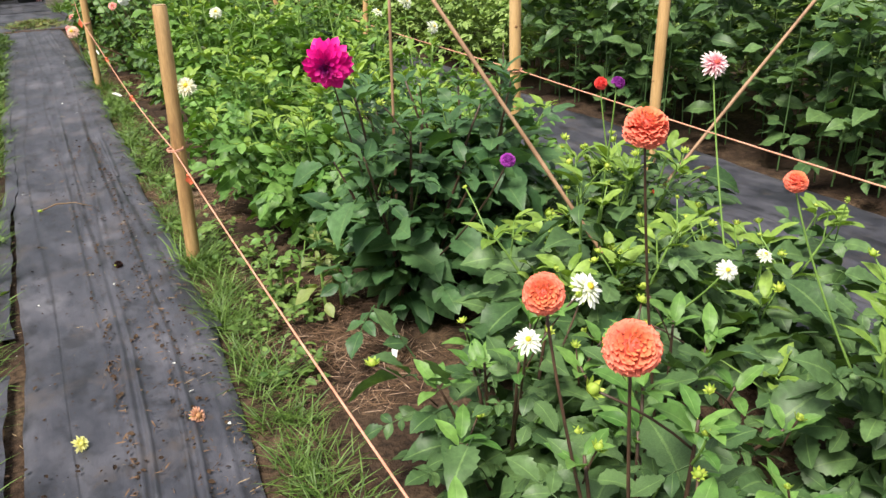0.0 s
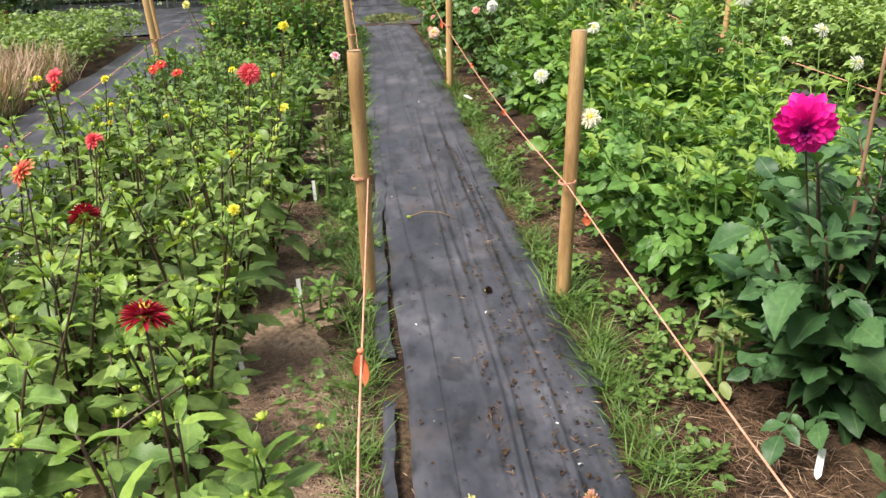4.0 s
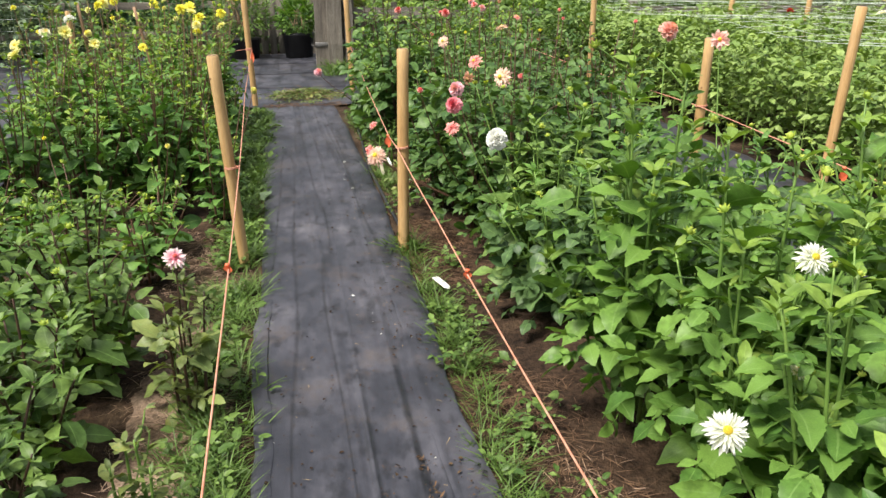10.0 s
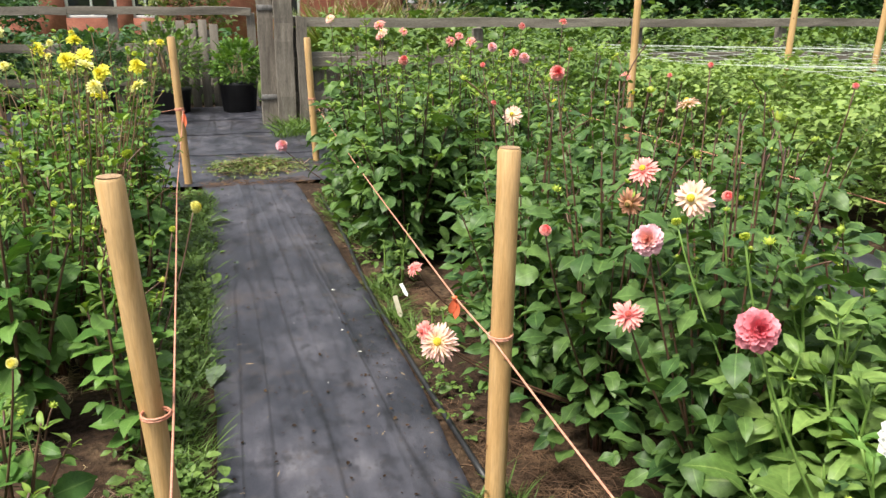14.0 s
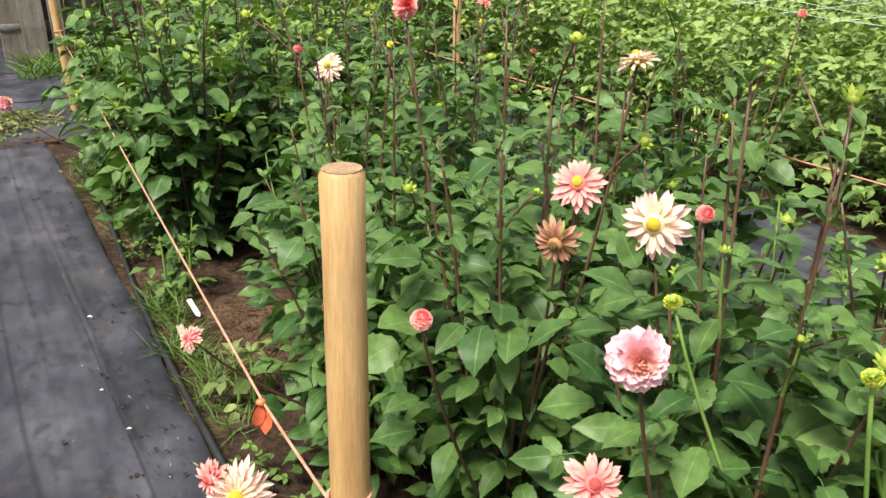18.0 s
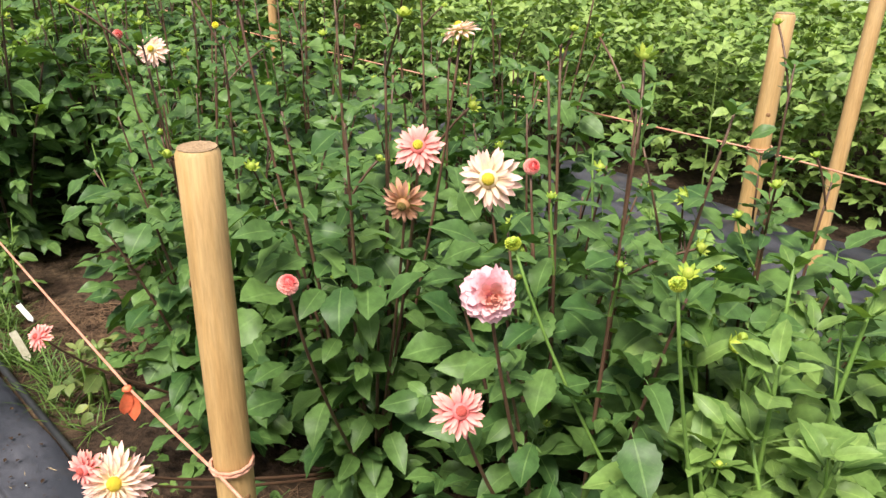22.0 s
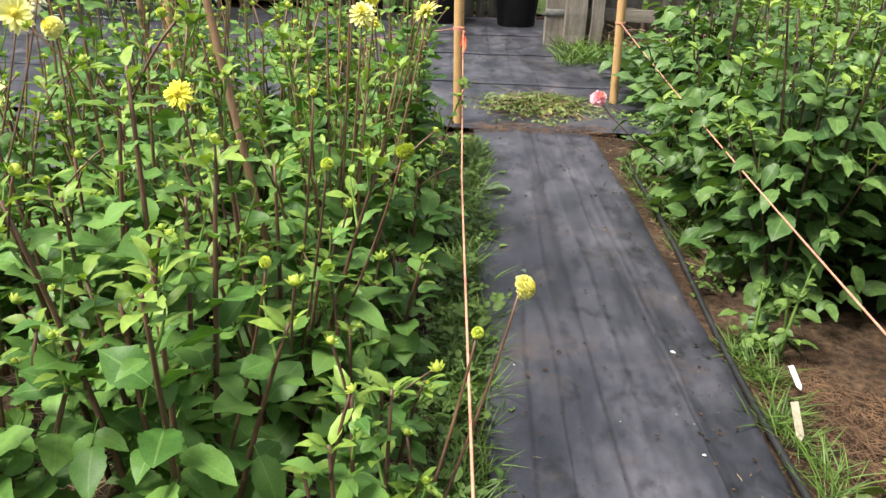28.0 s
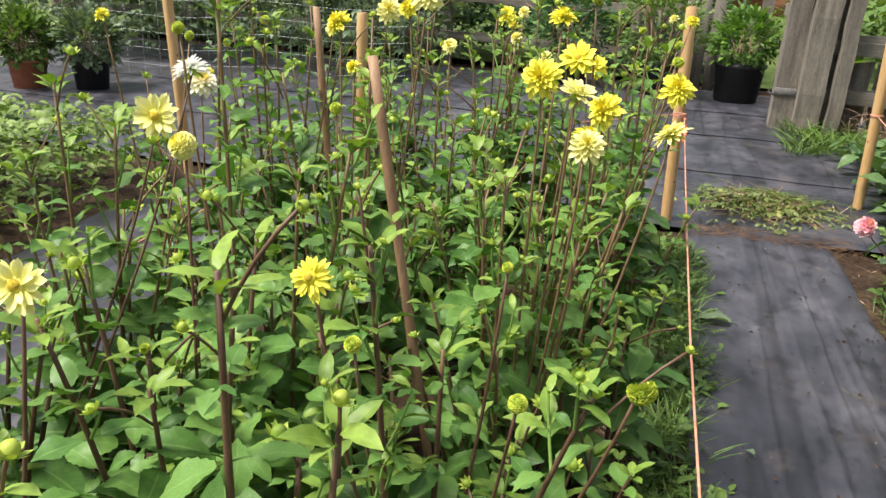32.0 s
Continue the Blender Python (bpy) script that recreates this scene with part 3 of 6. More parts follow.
def calyx_mesh():
    g = Geo()
    v, f, uv = dome(0.17, 0.2, 3, 8)
    g.add(v * (1, 1, -1) + np.array([0, 0, -0.06]), [f[0][:, ::-1]], uv)
    a = np.arange(6) * np.pi / 3
    ways = np.stack([np.cos(a), np.sin(a), np.full(6, -0.35)], 1)
    g.stamp(blade(0.3, 0.12, 3, 0.2, 0.3), frames(ways, np.zeros(6)), np.stack([0.1 * np.cos(a), 0.1 * np.sin(a), np.full(6, -0.2)], 1))
    return g.mesh("calyx", BUD)


FLOWER_CACHE = {}
BUD_MESH, CALYX_MESH = bud_mesh(), calyx_mesh()
_g = Geo().add(*dome(0.11, 0.09))
CENTRE_MESH = {"y": _g.mesh("flower_centre", CENTRE_Y), "d": _g.mesh("flower_centre", CENTRE_D), "r": _g.mesh("flower_centre", CENTRE_R)}
LEAF_MESH = {}


def bent(p, q, bow, n=8):
    """A line of points from p up to q that starts upright."""
    u = np.linspace(0, 1, n)[:, None]
    p, q = np.asarray(p, float), np.asarray(q, float)
    mid = np.array([p[0] + (q[0] - p[0]) * bow, p[1] + (q[1] - p[1]) * bow, p[2] + (q[2] - p[2]) * 0.6])
    return (1 - u) ** 2 * p + 2 * u * (1 - u) * mid + u ** 2 * q


def dahlia(x, y, h, spread, stems, leaf, leaf_mat, stem_mat, size, label, near=False, blooms=(), buds=0, seed=0, group="dahlias in the bed", node=0.085, low=0.1, name="dahlia_plant", category="dahlia", tip_mat=None, stem_r=0.0075, rise_up=0.0, under=0, clear=(), shoots=0.25, sparse=0.0):
    """A dahlia: stems with opposite leaves, buds, and blooms at their places."""
    r = np.random.default_rng(seed * 977 + int(abs(x) * 100) * 13 + int(abs(y) * 100))
    root = thing(name, (x, y, 0), label, category, group)
    turns, places = [], []
    young_turns, young_places, side_shoots = [], [], Geo()
    a0 = r.uniform(0, 6.28)
    for s in range(stems):
        a = a0 + s * 2.4 + r.normal(0, 0.25)
        out = spread * np.sqrt((s + 0.6) / stems) * r.uniform(0.8, 1.15)
        hs = h * r.uniform(0.6, 1.06) * (1 - 0.2 * (out / max(spread, 1e-3)) ** 2)
        foot = np.array([0.05 * np.cos(a), 0.05 * np.sin(a), -0.01])
        top = np.array([out * np.cos(a), out * np.sin(a), hs])
        line = bent(foot, top, 0.45, 9)
        shaft = Geo().add(*tube(line, np.linspace(stem_r, 0.4 * stem_r, 9), 6))
        for k in range(s, buds, stems):
            tip = top + np.array([r.normal(0, 0.06), r.normal(0, 0.06), r.uniform(0.02, 0.1)])
            wide = 0.0165 * r.uniform(0.6, 1.3)
            part("bud", BUD_MESH, None, root, at=Matrix.Translation(tip) @ pose(0, 0, 0, r.normal(0, 25), r.normal(0, 25), 0) @ Matrix.Diagonal((wide, wide, wide * 1.1, 1)))
            shaft.add(*tube(bent(top - (0, 0, 0.06), tip, 0.4, 5), 0.0025, 4))
        part("stem", shaft, stem_mat, root)
        for k in range(5):
            b = a0 + s + k * 1.6 + r.normal(0, 0.3)
            young_turns.append((np.array([np.cos(b), np.sin(b), r.uniform(0.5, 1.8)]), r.normal(0, 0.3), size * r.uniform(0.3, 0.55)))
            young_places.append(line[-1] - (0, 0, r.uniform(0, 0.03)))
        count = max(3, int(hs / node))
        for k in range(count):
            u = low + (0.97 - low) * (k + r.uniform(0, 0.5)) / count
            i = u * 8
            p = line[int(i)] * (1 - i % 1) + line[min(8, int(i) + 1)] * (i % 1)
            b = a0 + s + k * 1.571 + r.normal(0, 0.2)
            L = size * (0.75 + 0.5 * np.sin(np.pi * min(1, u * 0.9 + 0.12))) * (1 - (0.5 + 0.25 * sparse) * u ** 3) * r.uniform(0.75, 1.15)
            if u > 0.35 and r.uniform() < shoots:  # a side shoot with young leaves, some with a bud
                c = b + 1.57 + r.normal(0, 0.3)
                reach, up = r.uniform(0.02, 0.06), r.uniform(0.06, 0.15)
                end = p + np.array([reach * np.cos(c), reach * np.sin(c), up])
                side_shoots.add(*tube(bent(p, end, 0.8, 5), np.linspace(0.0032, 0.002, 5), 5, False))
                for q, share in ((0.55, 0.5), (0.55, 0.5), (1.0, 0.34), (1.0, 0.34)):
                    d = r.uniform(0, 6.28)
                    young_turns.append((np.array([np.cos(d), np.sin(d), r.uniform(0.5, 1.6)]), r.normal(0, 0.3), size * share * r.uniform(0.7, 1.1)))
                    young_places.append(p + (end - p) * q)
                if r.uniform() < 0.36 and buds:
                    wide = 0.012 * r.uniform(0.6, 1.2)
                    part("bud", BUD_MESH, None, root, at=Matrix.Translation(end + np.array([0, 0, 0.012])) @ pose(0, 0, 0, r.normal(0, 30), r.normal(0, 30), 0) @ Matrix.Diagonal((wide, wide, wide * 1.1, 1)))
            for side in (0, np.pi):
                rise = r.normal(0.02 + rise_up + 0.5 * u ** 2, 0.42)
                way = np.array([np.cos(b + side), np.sin(b + side), rise])
                turns.append((way, r.normal(0, 0.36), L))
                places.append(p)
    g = Geo().stamp(LEAVES["young"][0], frames(np.array([w for w, _, _ in young_turns]), np.array([q for _, q, _ in young_turns])) * np.array([q for _, _, q in young_turns])[:, None, None], young_places)
    part("young_foliage", g, tip_mat or leaf_mat, root)
    if side_shoots.n:
        tagged(part("side_growth", side_shoots, STEM_GREEN, root), kind="stuff")
    ways = np.array([w for w, _, _ in turns])
    rolls, lens = np.array([q for _, q, _ in turns]), np.array([q for _, _, q in turns])
    T, P = frames(ways, rolls) * lens[:, None, None], np.array(places)
    keep = np.ones(len(T), bool)
    for c in clear:  # leaves do not lie on the open flowers
        for q in [np.array(c[:3]) + np.array((-0.04, -0.11, 0.06)) * d for d in (0, 1, 2)]:
            for along in (0.3, 0.8):
                keep &= np.linalg.norm(P + along * T[:, :, 1] - q, axis=1) > max(0.06, 1.1 * c[3])
    T, P = T[keep], P[keep]
    shapes = LEAVES[leaf]
    pick = r.integers(0, len(shapes), len(T))
    if near:
        for i in range(len(T)):
            key = (leaf, int(pick[i]), leaf_mat.name)
            if key not in LEAF_MESH:
                LEAF_MESH[key] = Geo().add(*shapes[pick[i]]).mesh("leaf", leaf_mat)
            m = np.eye(4)
            m[:3, :3], m[:3, 3] = T[i], P[i]
            part("leaf", LEAF_MESH[key], None, root, at=Matrix(m.tolist()))
    else:
        g = Geo()
        for k, shape in enumerate(shapes):
            g.stamp(shape, T[pick == k], P[pick == k])
        part("foliage", g, leaf_mat, root)
    if under:
        a, d = r.uniform(0, 6.28, under), spread * 0.95 * np.sqrt(r.uniform(0, 1, under))
        P = np.stack([d * np.cos(a), d * np.sin(a), h * r.uniform(0.06, 0.7, under)], 1)
        T = frames(np.stack([np.cos(a), np.sin(a), r.normal(0.1, 0.5, under)], 1), r.normal(0, 0.5, under)) * (size * r.uniform(0.7, 1.1, under))[:, None, None]
        g = Geo()
        for k, shape in enumerate(shapes):
            g.stamp(shape, T[k::len(shapes)], P[k::len(shapes)])
        part("inner_foliage", g, leaf_mat, root)
    for (bx, by, bz, style, colour, dia, *rest) in blooms:
        face = Vector(rest[0]) if rest else Vector((r.normal(0, 0.35) - 0.1, r.normal(-0.55, 0.3), r.uniform(0.35, 1.0)))
        key = (style, colour)
        if key not in FLOWER_CACHE:
            FLOWER_CACHE[key] = flower_mesh(style, colour)
        q = np.array([bx - x, by - y, bz])
        turn = face.normalized().to_track_quat("Z", "Y").to_matrix().to_4x4() @ pose(0, 0, 0, 0, 0, r.uniform(0, 360))
        f = part("flower", FLOWER_CACHE[key], None, root, f"{colour.replace('_', ' ')} {style} dahlia flower", Matrix.Translation(q) @ turn @ Matrix.Diagonal((dia, dia, dia, 1)))
        if style in ("star", "open", "cactus"):
            part("flower_centre", CENTRE_MESH["d" if colour in ("faded", "rose") else "r" if colour in ("salmon", "bicolor", "pinkred") else "y"], None, f, at=Matrix.Translation((0, 0, 0.06)))
        part("calyx", CALYX_MESH, None, f)
        back = np.array((face.normalized() * dia * 0.2)[:])
        base = np.array([0.3 * q[0] * 0.4, 0.3 * q[1] * 0.4, min(0.15, 0.3 * bz)])
        part("flower_stem", Geo().add(*tube(bent(base, q - back, 0.75, 9), np.linspace(0.0042, 0.0024, 9), 5)), stem_mat, root)
    return root


# ---- ground and paths ----
def sheet(xs, ys, height):
    X, Y = np.meshgrid(xs, ys, indexing="ij")
    Z = height(X, Y)
    n, m = X.shape
    i, j = np.meshgrid(np.arange(n - 1), np.arange(m - 1), indexing="ij")
    a = i * m + j
    f = np.stack([a, a + m, a + m + 1, a + 1], -1).reshape(-1, 4)
    return np.stack([X, Y, Z], -1).reshape(-1, 3), [f], np.zeros((n * m, 2))


def waves(X, Y, seed, scale, octaves=3):
    r = np.random.default_rng(seed)
    z = np.zeros_like(X)
    for o in range(octaves * 4):
        k = scale * 1.7 ** (o / 3) * r.uniform(0.7, 1.3)
        a = r.uniform(0, 6.28)
        z += np.sin(k * (np.cos(a) * X + np.sin(a) * Y) + r.uniform(0, 6.28)) / (1 + 0.5 * o)
    return z


def ground_z(X, Y):
    near = np.exp(-(np.maximum(0, np.abs(X) - 8) / 4) ** 2)
    z = -0.03 + near * 0.012 * waves(X, Y, 3, 5)
    on_path = np.exp(-((X - 0.04) / 0.45) ** 6) * (Y < 13.4)
    return z * (1 - on_path) - 0.02 * on_path


_xs = np.unique(np.r_[-400, -150, -60, -30, -18, np.arange(-10, 10.01, 0.1), 18, 30, 60, 150, 400])
_ys = np.unique(np.r_[-300, -100, -30, -10, -4, np.arange(-1, 19.01, 0.1), 24, 32, 60, 150, 500])
tagged(part("ground", Geo().add(*sheet(_xs, _ys, ground_z)), SOIL), "brown soil with straw mulch and grass", "ground", kind="structure")


def bare_patch(x0, x1, y0, y1, seed, label):
    """A low, uneven spread of dry crumbly soil that thins out towards its edge."""
    def rise(X, Y):
        inside = np.minimum(np.minimum(X - x0, x1 - X) / 0.12, np.minimum(Y - y0, y1 - Y) / 0.3).clip(0, 1)
        return ground_z(X, Y) - 0.02 + inside * (0.03 + 0.006 * waves(X, Y, seed, 14))
    return tagged(part("bare_soil", Geo().add(*sheet(np.arange(x0, x1 + 0.02, 0.03), np.arange(y0, y1 + 0.02, 0.03), rise)), SOIL_DRY), label, "ground", kind="structure")


bare_patch(-0.95, -0.42, 1.7, 5.0, 31, "pale dry soil with straw along the bed edge")
bare_patch(-0.85, -0.45, 6.0, 7.9, 32, "pale dry soil with straw along the bed edge")


def fold_lines(seed, x0, x1, folds):
    r = np.random.default_rng(seed)
    return [(r.uniform(x0, x1), r.uniform(-0.012, 0.012), r.uniform(0.006, 0.015), r.uniform(0.007, 0.018), r.uniform(0, 6)) for _ in range(folds)]


def fabric(name, x0, x1, y0, y1, seed, label, step=0.03, ystep=0.06, lift=0.0, lines=(), across=False, edges=None):
    """A sheet of woven fabric with long folds and a slightly wavy edge."""
    xs, ys = np.arange(x0, x1 + step / 2, step), np.arange(y0, y1 + ystep / 2, ystep)

    def height(X, Y):
        z = 0.0035 * waves(X, Y, 9, 6) + 0.001 * waves(X, Y, 8, 25)
        for c, drift, tall, wide, ph in lines:
            A, B = (Y, X) if across else (X, Y)
            z += tall * (1 - 0.7 * np.clip((Y - 5.0) / 3.0, 0, 1) * (0 if across else 1)) * np.exp(-((A - c - drift * B - 0.015 * np.sin(0.9 * B + ph)) / wide) ** 2) * (0.6 + 0.4 * np.sin(1.3 * B + ph))
        edge = np.minimum(np.minimum(X - x0, x1 - X), np.minimum(Y - y0, y1 - Y))
        return z + 0.006 + lift - (0.012 if lift < 0.003 else 0.006) * np.exp(-edge / 0.02)

    v, f, uv = sheet(xs, ys, height)
    side = np.clip((v[:, 0] - x0) / (x1 - x0), 0, 1)
    if edges:  # the two long sides wander: stations along y, left sides, right sides
        left, right = np.interp(v[:, 1], edges[0], edges[1]), np.interp(v[:, 1], edges[0], edges[2])
        v[:, 0] = left + (right - left) * side
    v[:, 0] += (0.5 if edges else 1.0) * (0.016 * np.sin(2.1 * v[:, 1] + seed) + 0.009 * np.sin(5.3 * v[:, 1] + 2 * seed) + 0.004 * np.sin(23 * v[:, 1])) * np.abs(2 * side - 1) ** 3
    return tagged(part(name, Geo().add(v, f, uv), FABRIC), label, "path", kind="structure")


PATH_FOLDS = fold_lines(1, -0.3, 0.42, 10)
PATH_EDGES = ((-1.2, 2.3, 2.7, 3.3, 5.5, 6.5, 8.3, 10.4, 13.27), (-0.25, -0.255, -0.25, -0.25, -0.265, -0.295, -0.335, -0.37, -0.41), (0.3, 0.33, 0.37, 0.4, 0.395, 0.39, 0.415, 0.43, 0.33))
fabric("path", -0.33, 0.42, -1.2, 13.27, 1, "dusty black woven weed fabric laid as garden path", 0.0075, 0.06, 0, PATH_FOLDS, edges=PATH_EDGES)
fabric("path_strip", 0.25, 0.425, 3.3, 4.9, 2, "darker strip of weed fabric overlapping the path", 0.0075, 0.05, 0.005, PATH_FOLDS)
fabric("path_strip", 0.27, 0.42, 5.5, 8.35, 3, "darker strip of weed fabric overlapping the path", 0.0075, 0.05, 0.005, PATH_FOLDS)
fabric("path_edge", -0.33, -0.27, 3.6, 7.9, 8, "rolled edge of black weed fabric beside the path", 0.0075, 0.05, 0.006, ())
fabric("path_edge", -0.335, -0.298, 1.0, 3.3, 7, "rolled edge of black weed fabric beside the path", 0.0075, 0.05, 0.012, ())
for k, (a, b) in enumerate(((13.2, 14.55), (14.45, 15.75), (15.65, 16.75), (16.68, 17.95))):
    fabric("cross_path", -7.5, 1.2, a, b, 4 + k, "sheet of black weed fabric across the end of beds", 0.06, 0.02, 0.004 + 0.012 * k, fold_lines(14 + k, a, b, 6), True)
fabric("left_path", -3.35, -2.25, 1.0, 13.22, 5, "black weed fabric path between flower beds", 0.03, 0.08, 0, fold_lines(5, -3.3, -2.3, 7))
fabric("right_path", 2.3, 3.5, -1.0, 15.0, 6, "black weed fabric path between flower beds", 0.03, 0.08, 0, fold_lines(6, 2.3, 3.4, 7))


# ---- stakes and twine ----
def stake(x, y, h, lean_x=0.0, lean_y=0.0, radius=0.029, seed=0, group="stakes along the path", wood=None):
    """A round softwood stake with a chamfered top, knots and checks."""
    r = np.random.default_rng(seed + 50)
    root = thing("wooden_stake", (x, y, 0), "round pale softwood stake driven upright into the soil", "stake", group)
    z = np.r_[-0.05, np.linspace(0, h - 0.008, 9), h]
    path = np.stack([lean_x * z / h, lean_y * z / h, z], 1)
    rad = np.r_[np.full(10, 1.0) * radius * (1 + 0.02 * r.normal(size=10)), radius * 0.86]
    v, f, uv = tube(path, rad, 14, True)
    part("shaft", Geo().add(v, [f[0], f[1]], uv), wood or POST_WOOD, root)
    a = np.linspace(0, 2 * np.pi, 14, endpoint=False)
    cap = np.stack([lean_x + 0.88 * radius * np.cos(a), lean_y + 0.88 * radius * np.sin(a), np.full(14, h + 0.0015)], 1)
    part("end_grain", Geo().add(cap, [np.arange(14)[None]]), END_WOOD, root, "paler sawn end grain", smooth=False)
    for k in range(r.integers(4, 8)):
        t, b = r.uniform(0.15, 0.92), r.uniform(0, 6.28)
        v, f, uv = dome(0.007, 0.0025, 2, 7)
        way = Vector((np.cos(b), np.sin(b), 0))
        m = Matrix.Translation((lean_x * t + way.x * radius * 0.99, lean_y * t + way.y * radius * 0.99, h * t)) @ way.to_track_quat("Z", "Y").to_matrix().to_4x4()
        part("knot", Geo().add(v, f, uv), KNOT, root, at=m)
    return root


stake(0.463, 4.02, 1.10, 0.034, 0.02, 0.03, 1, wood=POST_BROWN)
stake(0.445, 8.545, 1.08, 0.018, 0.018, 0.031, 2)
stake(0.61, 14.0, 1.12, -0.04, 0.0, 0.03, 3)
stake(-0.36, 4.16, 1.06, 0.008, -0.11, 0.03, 4, wood=POST_BROWN)
stake(-0.43, 8.46, 1.085, -0.056, -0.05, 0.029, 5)
stake(-0.515, 13.3, 1.16, -0.035, 0.0, 0.031, 6)
stake(-2.14, 8.35, 1.0, -0.05, 0.0, 0.028, 7, "stakes along the side path")
stake(-3.21, 12.73, 1.3, -0.08, 0.0, 0.028, 8, "stakes along the side path")
stake(-2.17, 12.79, 1.05, 0.0, 0.0, 0.028, 9, "stakes along the side path")
stake(2.18, 8.58, 1.1, 0.03, 0.0, 0.028, 10, "stakes along the side path")
stake(3.15, 8.7, 1.25, 0.08, 0.0, 0.03, 11, "stakes along the side path")
stake(3.0, 3.93, 1.3, 0.03, 0.0, 0.03, 13, "stakes along the side path")
stake(2.04, 3.83, 1.2, 0.0, 0.0, 0.028, 14, "stakes along the side path")
stake(4.9, 13.1, 1.62, 0.05, 0.0, 0.03, 15, "stakes along the side path")
stake(5.8, 13.0, 1.62, 0.08, 0.0, 0.03, 16, "stakes along the side path")
stake(3.1, 12.7, 1.6, 0.0, 0.0, 0.03, 17, "stakes along the side path")


def twine(points, label, tags=(), tied=()):
    root = thing("garden_twine", points[0], label, "twine", "twine between stakes")
    p = np.array(points, float) - np.array(points[0])
    line = []
    for a, b in zip(p[:-1], p[1:]):
        n = max(4, int(np.linalg.norm(b - a) / 0.12))
        u = np.linspace(0, 1, n, endpoint=False)[:, None]
        seg = a + (b - a) * u
        seg[:, 2] -= 0.02 * np.linalg.norm(b - a) / 4 * np.sin(np.pi * u[:, 0])
        line.append(seg)
    line = np.concatenate(line + [p[-1:]])
    part("cord", Geo().add(*tube(line, 0.0029, 6)), TWINE, root)
    for q in [np.array(c, float) - np.array(points[0]) for c in tied]:
        a = np.linspace(0, 4 * np.pi, 24)
        part("loop", Geo().add(*tube(np.stack([q[0] + 0.034 * np.cos(a), q[1] + 0.034 * np.sin(a), q[2] + 0.012 * (a / 12 - 0.5)], 1), 0.003, 5)), TWINE, root)
    for (tx, ty, tz, drop) in tags:
        q = np.array([tx, ty, tz]) - np.array(points[0])
        v, f, uv = blade(drop, 0.03, 5, 0.3, 0.1, 0.5)
        m = frames(np.array([[0.1, 0.05, -1.0]]), np.array([0.4]))[0]
        g = Geo().add(v @ m.T + q, f, uv)
        g.add(v @ (frames(np.array([[-0.2, 0.05, -0.9]]), np.array([1.6]))[0] * 0.8).T + q, f, uv)
        g.add(*tube([q + (-0.008, 0, 0.004), q, q + (0.008, 0, 0.004)], [0.004, 0.009, 0.004], 6))
        part("tape_knot", g, TAG, root, "orange tape tied in a knot")
    return root


twine([(0.47, -0.6, 0.46), (0.455, 1.52, 0.475), (0.452, 4.0, 0.515), (0.447, 5.44, 0.47), (0.447, 7.5, 0.485), (0.42, 8.54, 0.56), (0.415, 8.86, 0.558), (0.59, 13.97, 0.58)], "taut orange baler twine along the flower bed",
      [(0.455, 3.68, 0.49, 0.04), (0.447, 5.44, 0.475, 0.03), (0.41, 8.86, 0.56, 0.07), (0.447, 6.9, 0.485, 0.03)], ((0.46, 4.0, 0.515), (0.45, 8.55, 0.56), (0.59, 14.0, 0.58)))
twine([(-0.39, -0.6, 0.45), (-0.37, 2.4, 0.52), (-0.333, 4.12, 0.55), (-0.345, 5.4, 0.53), (-0.405, 8.36, 0.53), (-0.47, 10.6, 0.55), (-0.505, 13.2, 0.61)], "taut orange baler twine along the flower bed",
      [(-0.365, 2.75, 0.53, 0.1), (-0.38, 7.0, 0.53, 0.03), (-0.5, 13.17, 0.6, 0.12)], ((-0.365, 4.105, 0.55), (-0.444, 8.395, 0.53), (-0.531, 13.2, 0.61)))
twine([(2.05, -0.5, 0.7), (2.05, 3.83, 0.7), (2.18, 8.58, 0.72), (2.25, 14, 0.7)], "taut orange baler twine along the flower bed", [(2.12, 7.2, 0.7, 0.06)], ((2.04, 3.83, 0.7), (2.2, 8.58, 0.72)))
twine([(-2.1, 1.0, 0.5), (-2.14, 8.35, 0.56), (-2.05, 12.3, 0.52), (-0.52, 13.22, 0.62)], "orange baler twine round the flower bed", [(-2.1, 5.0, 0.52, 0.08)], ((-2.168, 8.35, 0.56), (-0.531, 13.2, 0.62)))


# ---- the beds ----
MINE = {}


def lot(rows, ys, jitter, seed):
    r = np.random.default_rng(seed)
    return [(x + r.normal(0, jitter), y + r.normal(0, jitter)) for y in ys for x in rows]


def grow(spots, blooms, every, near_x=None, seed=0, **kind):
    """A plant at each spot; each bloom belongs to the nearest plant."""
    own = {i: [] for i in range(len(spots))}
    for b in blooms:
        own[min(own, key=lambda i: (spots[i][0] - b[0]) ** 2 + (spots[i][1] - b[1]) ** 2)].append(b)
    for i, (x, y) in enumerate(spots):
        k = dict(kind)
        k["clear"] = [(b[0] - x, b[1] - y, b[2], b[5]) for b in blooms if b[5] > 0.045]
        k["near"] = near_x is not None and abs(x) < near_x
        k["h"] = kind["h"] * (1 + 0.1 * math.sin(5.1 * x + 3.3 * y))
        dahlia(x, y, blooms=own[i], seed=seed + i, **k)


UP = (-0.1, -0.5, 0.8)


def sprinkle(n, x0, x1, y0, y1, z0, z1, kinds, seed):
    """Small blooms and half-open heads over a stretch of a bed."""
    r = np.random.default_rng(seed)
    out = []
    for k in range(n):
        style, colour, dia = kinds[k % len(kinds)]
        out.append((r.uniform(x0, x1), r.uniform(y0, y1), r.uniform(z0, z1), style, colour, dia * r.uniform(0.8, 1.15)))
    return out


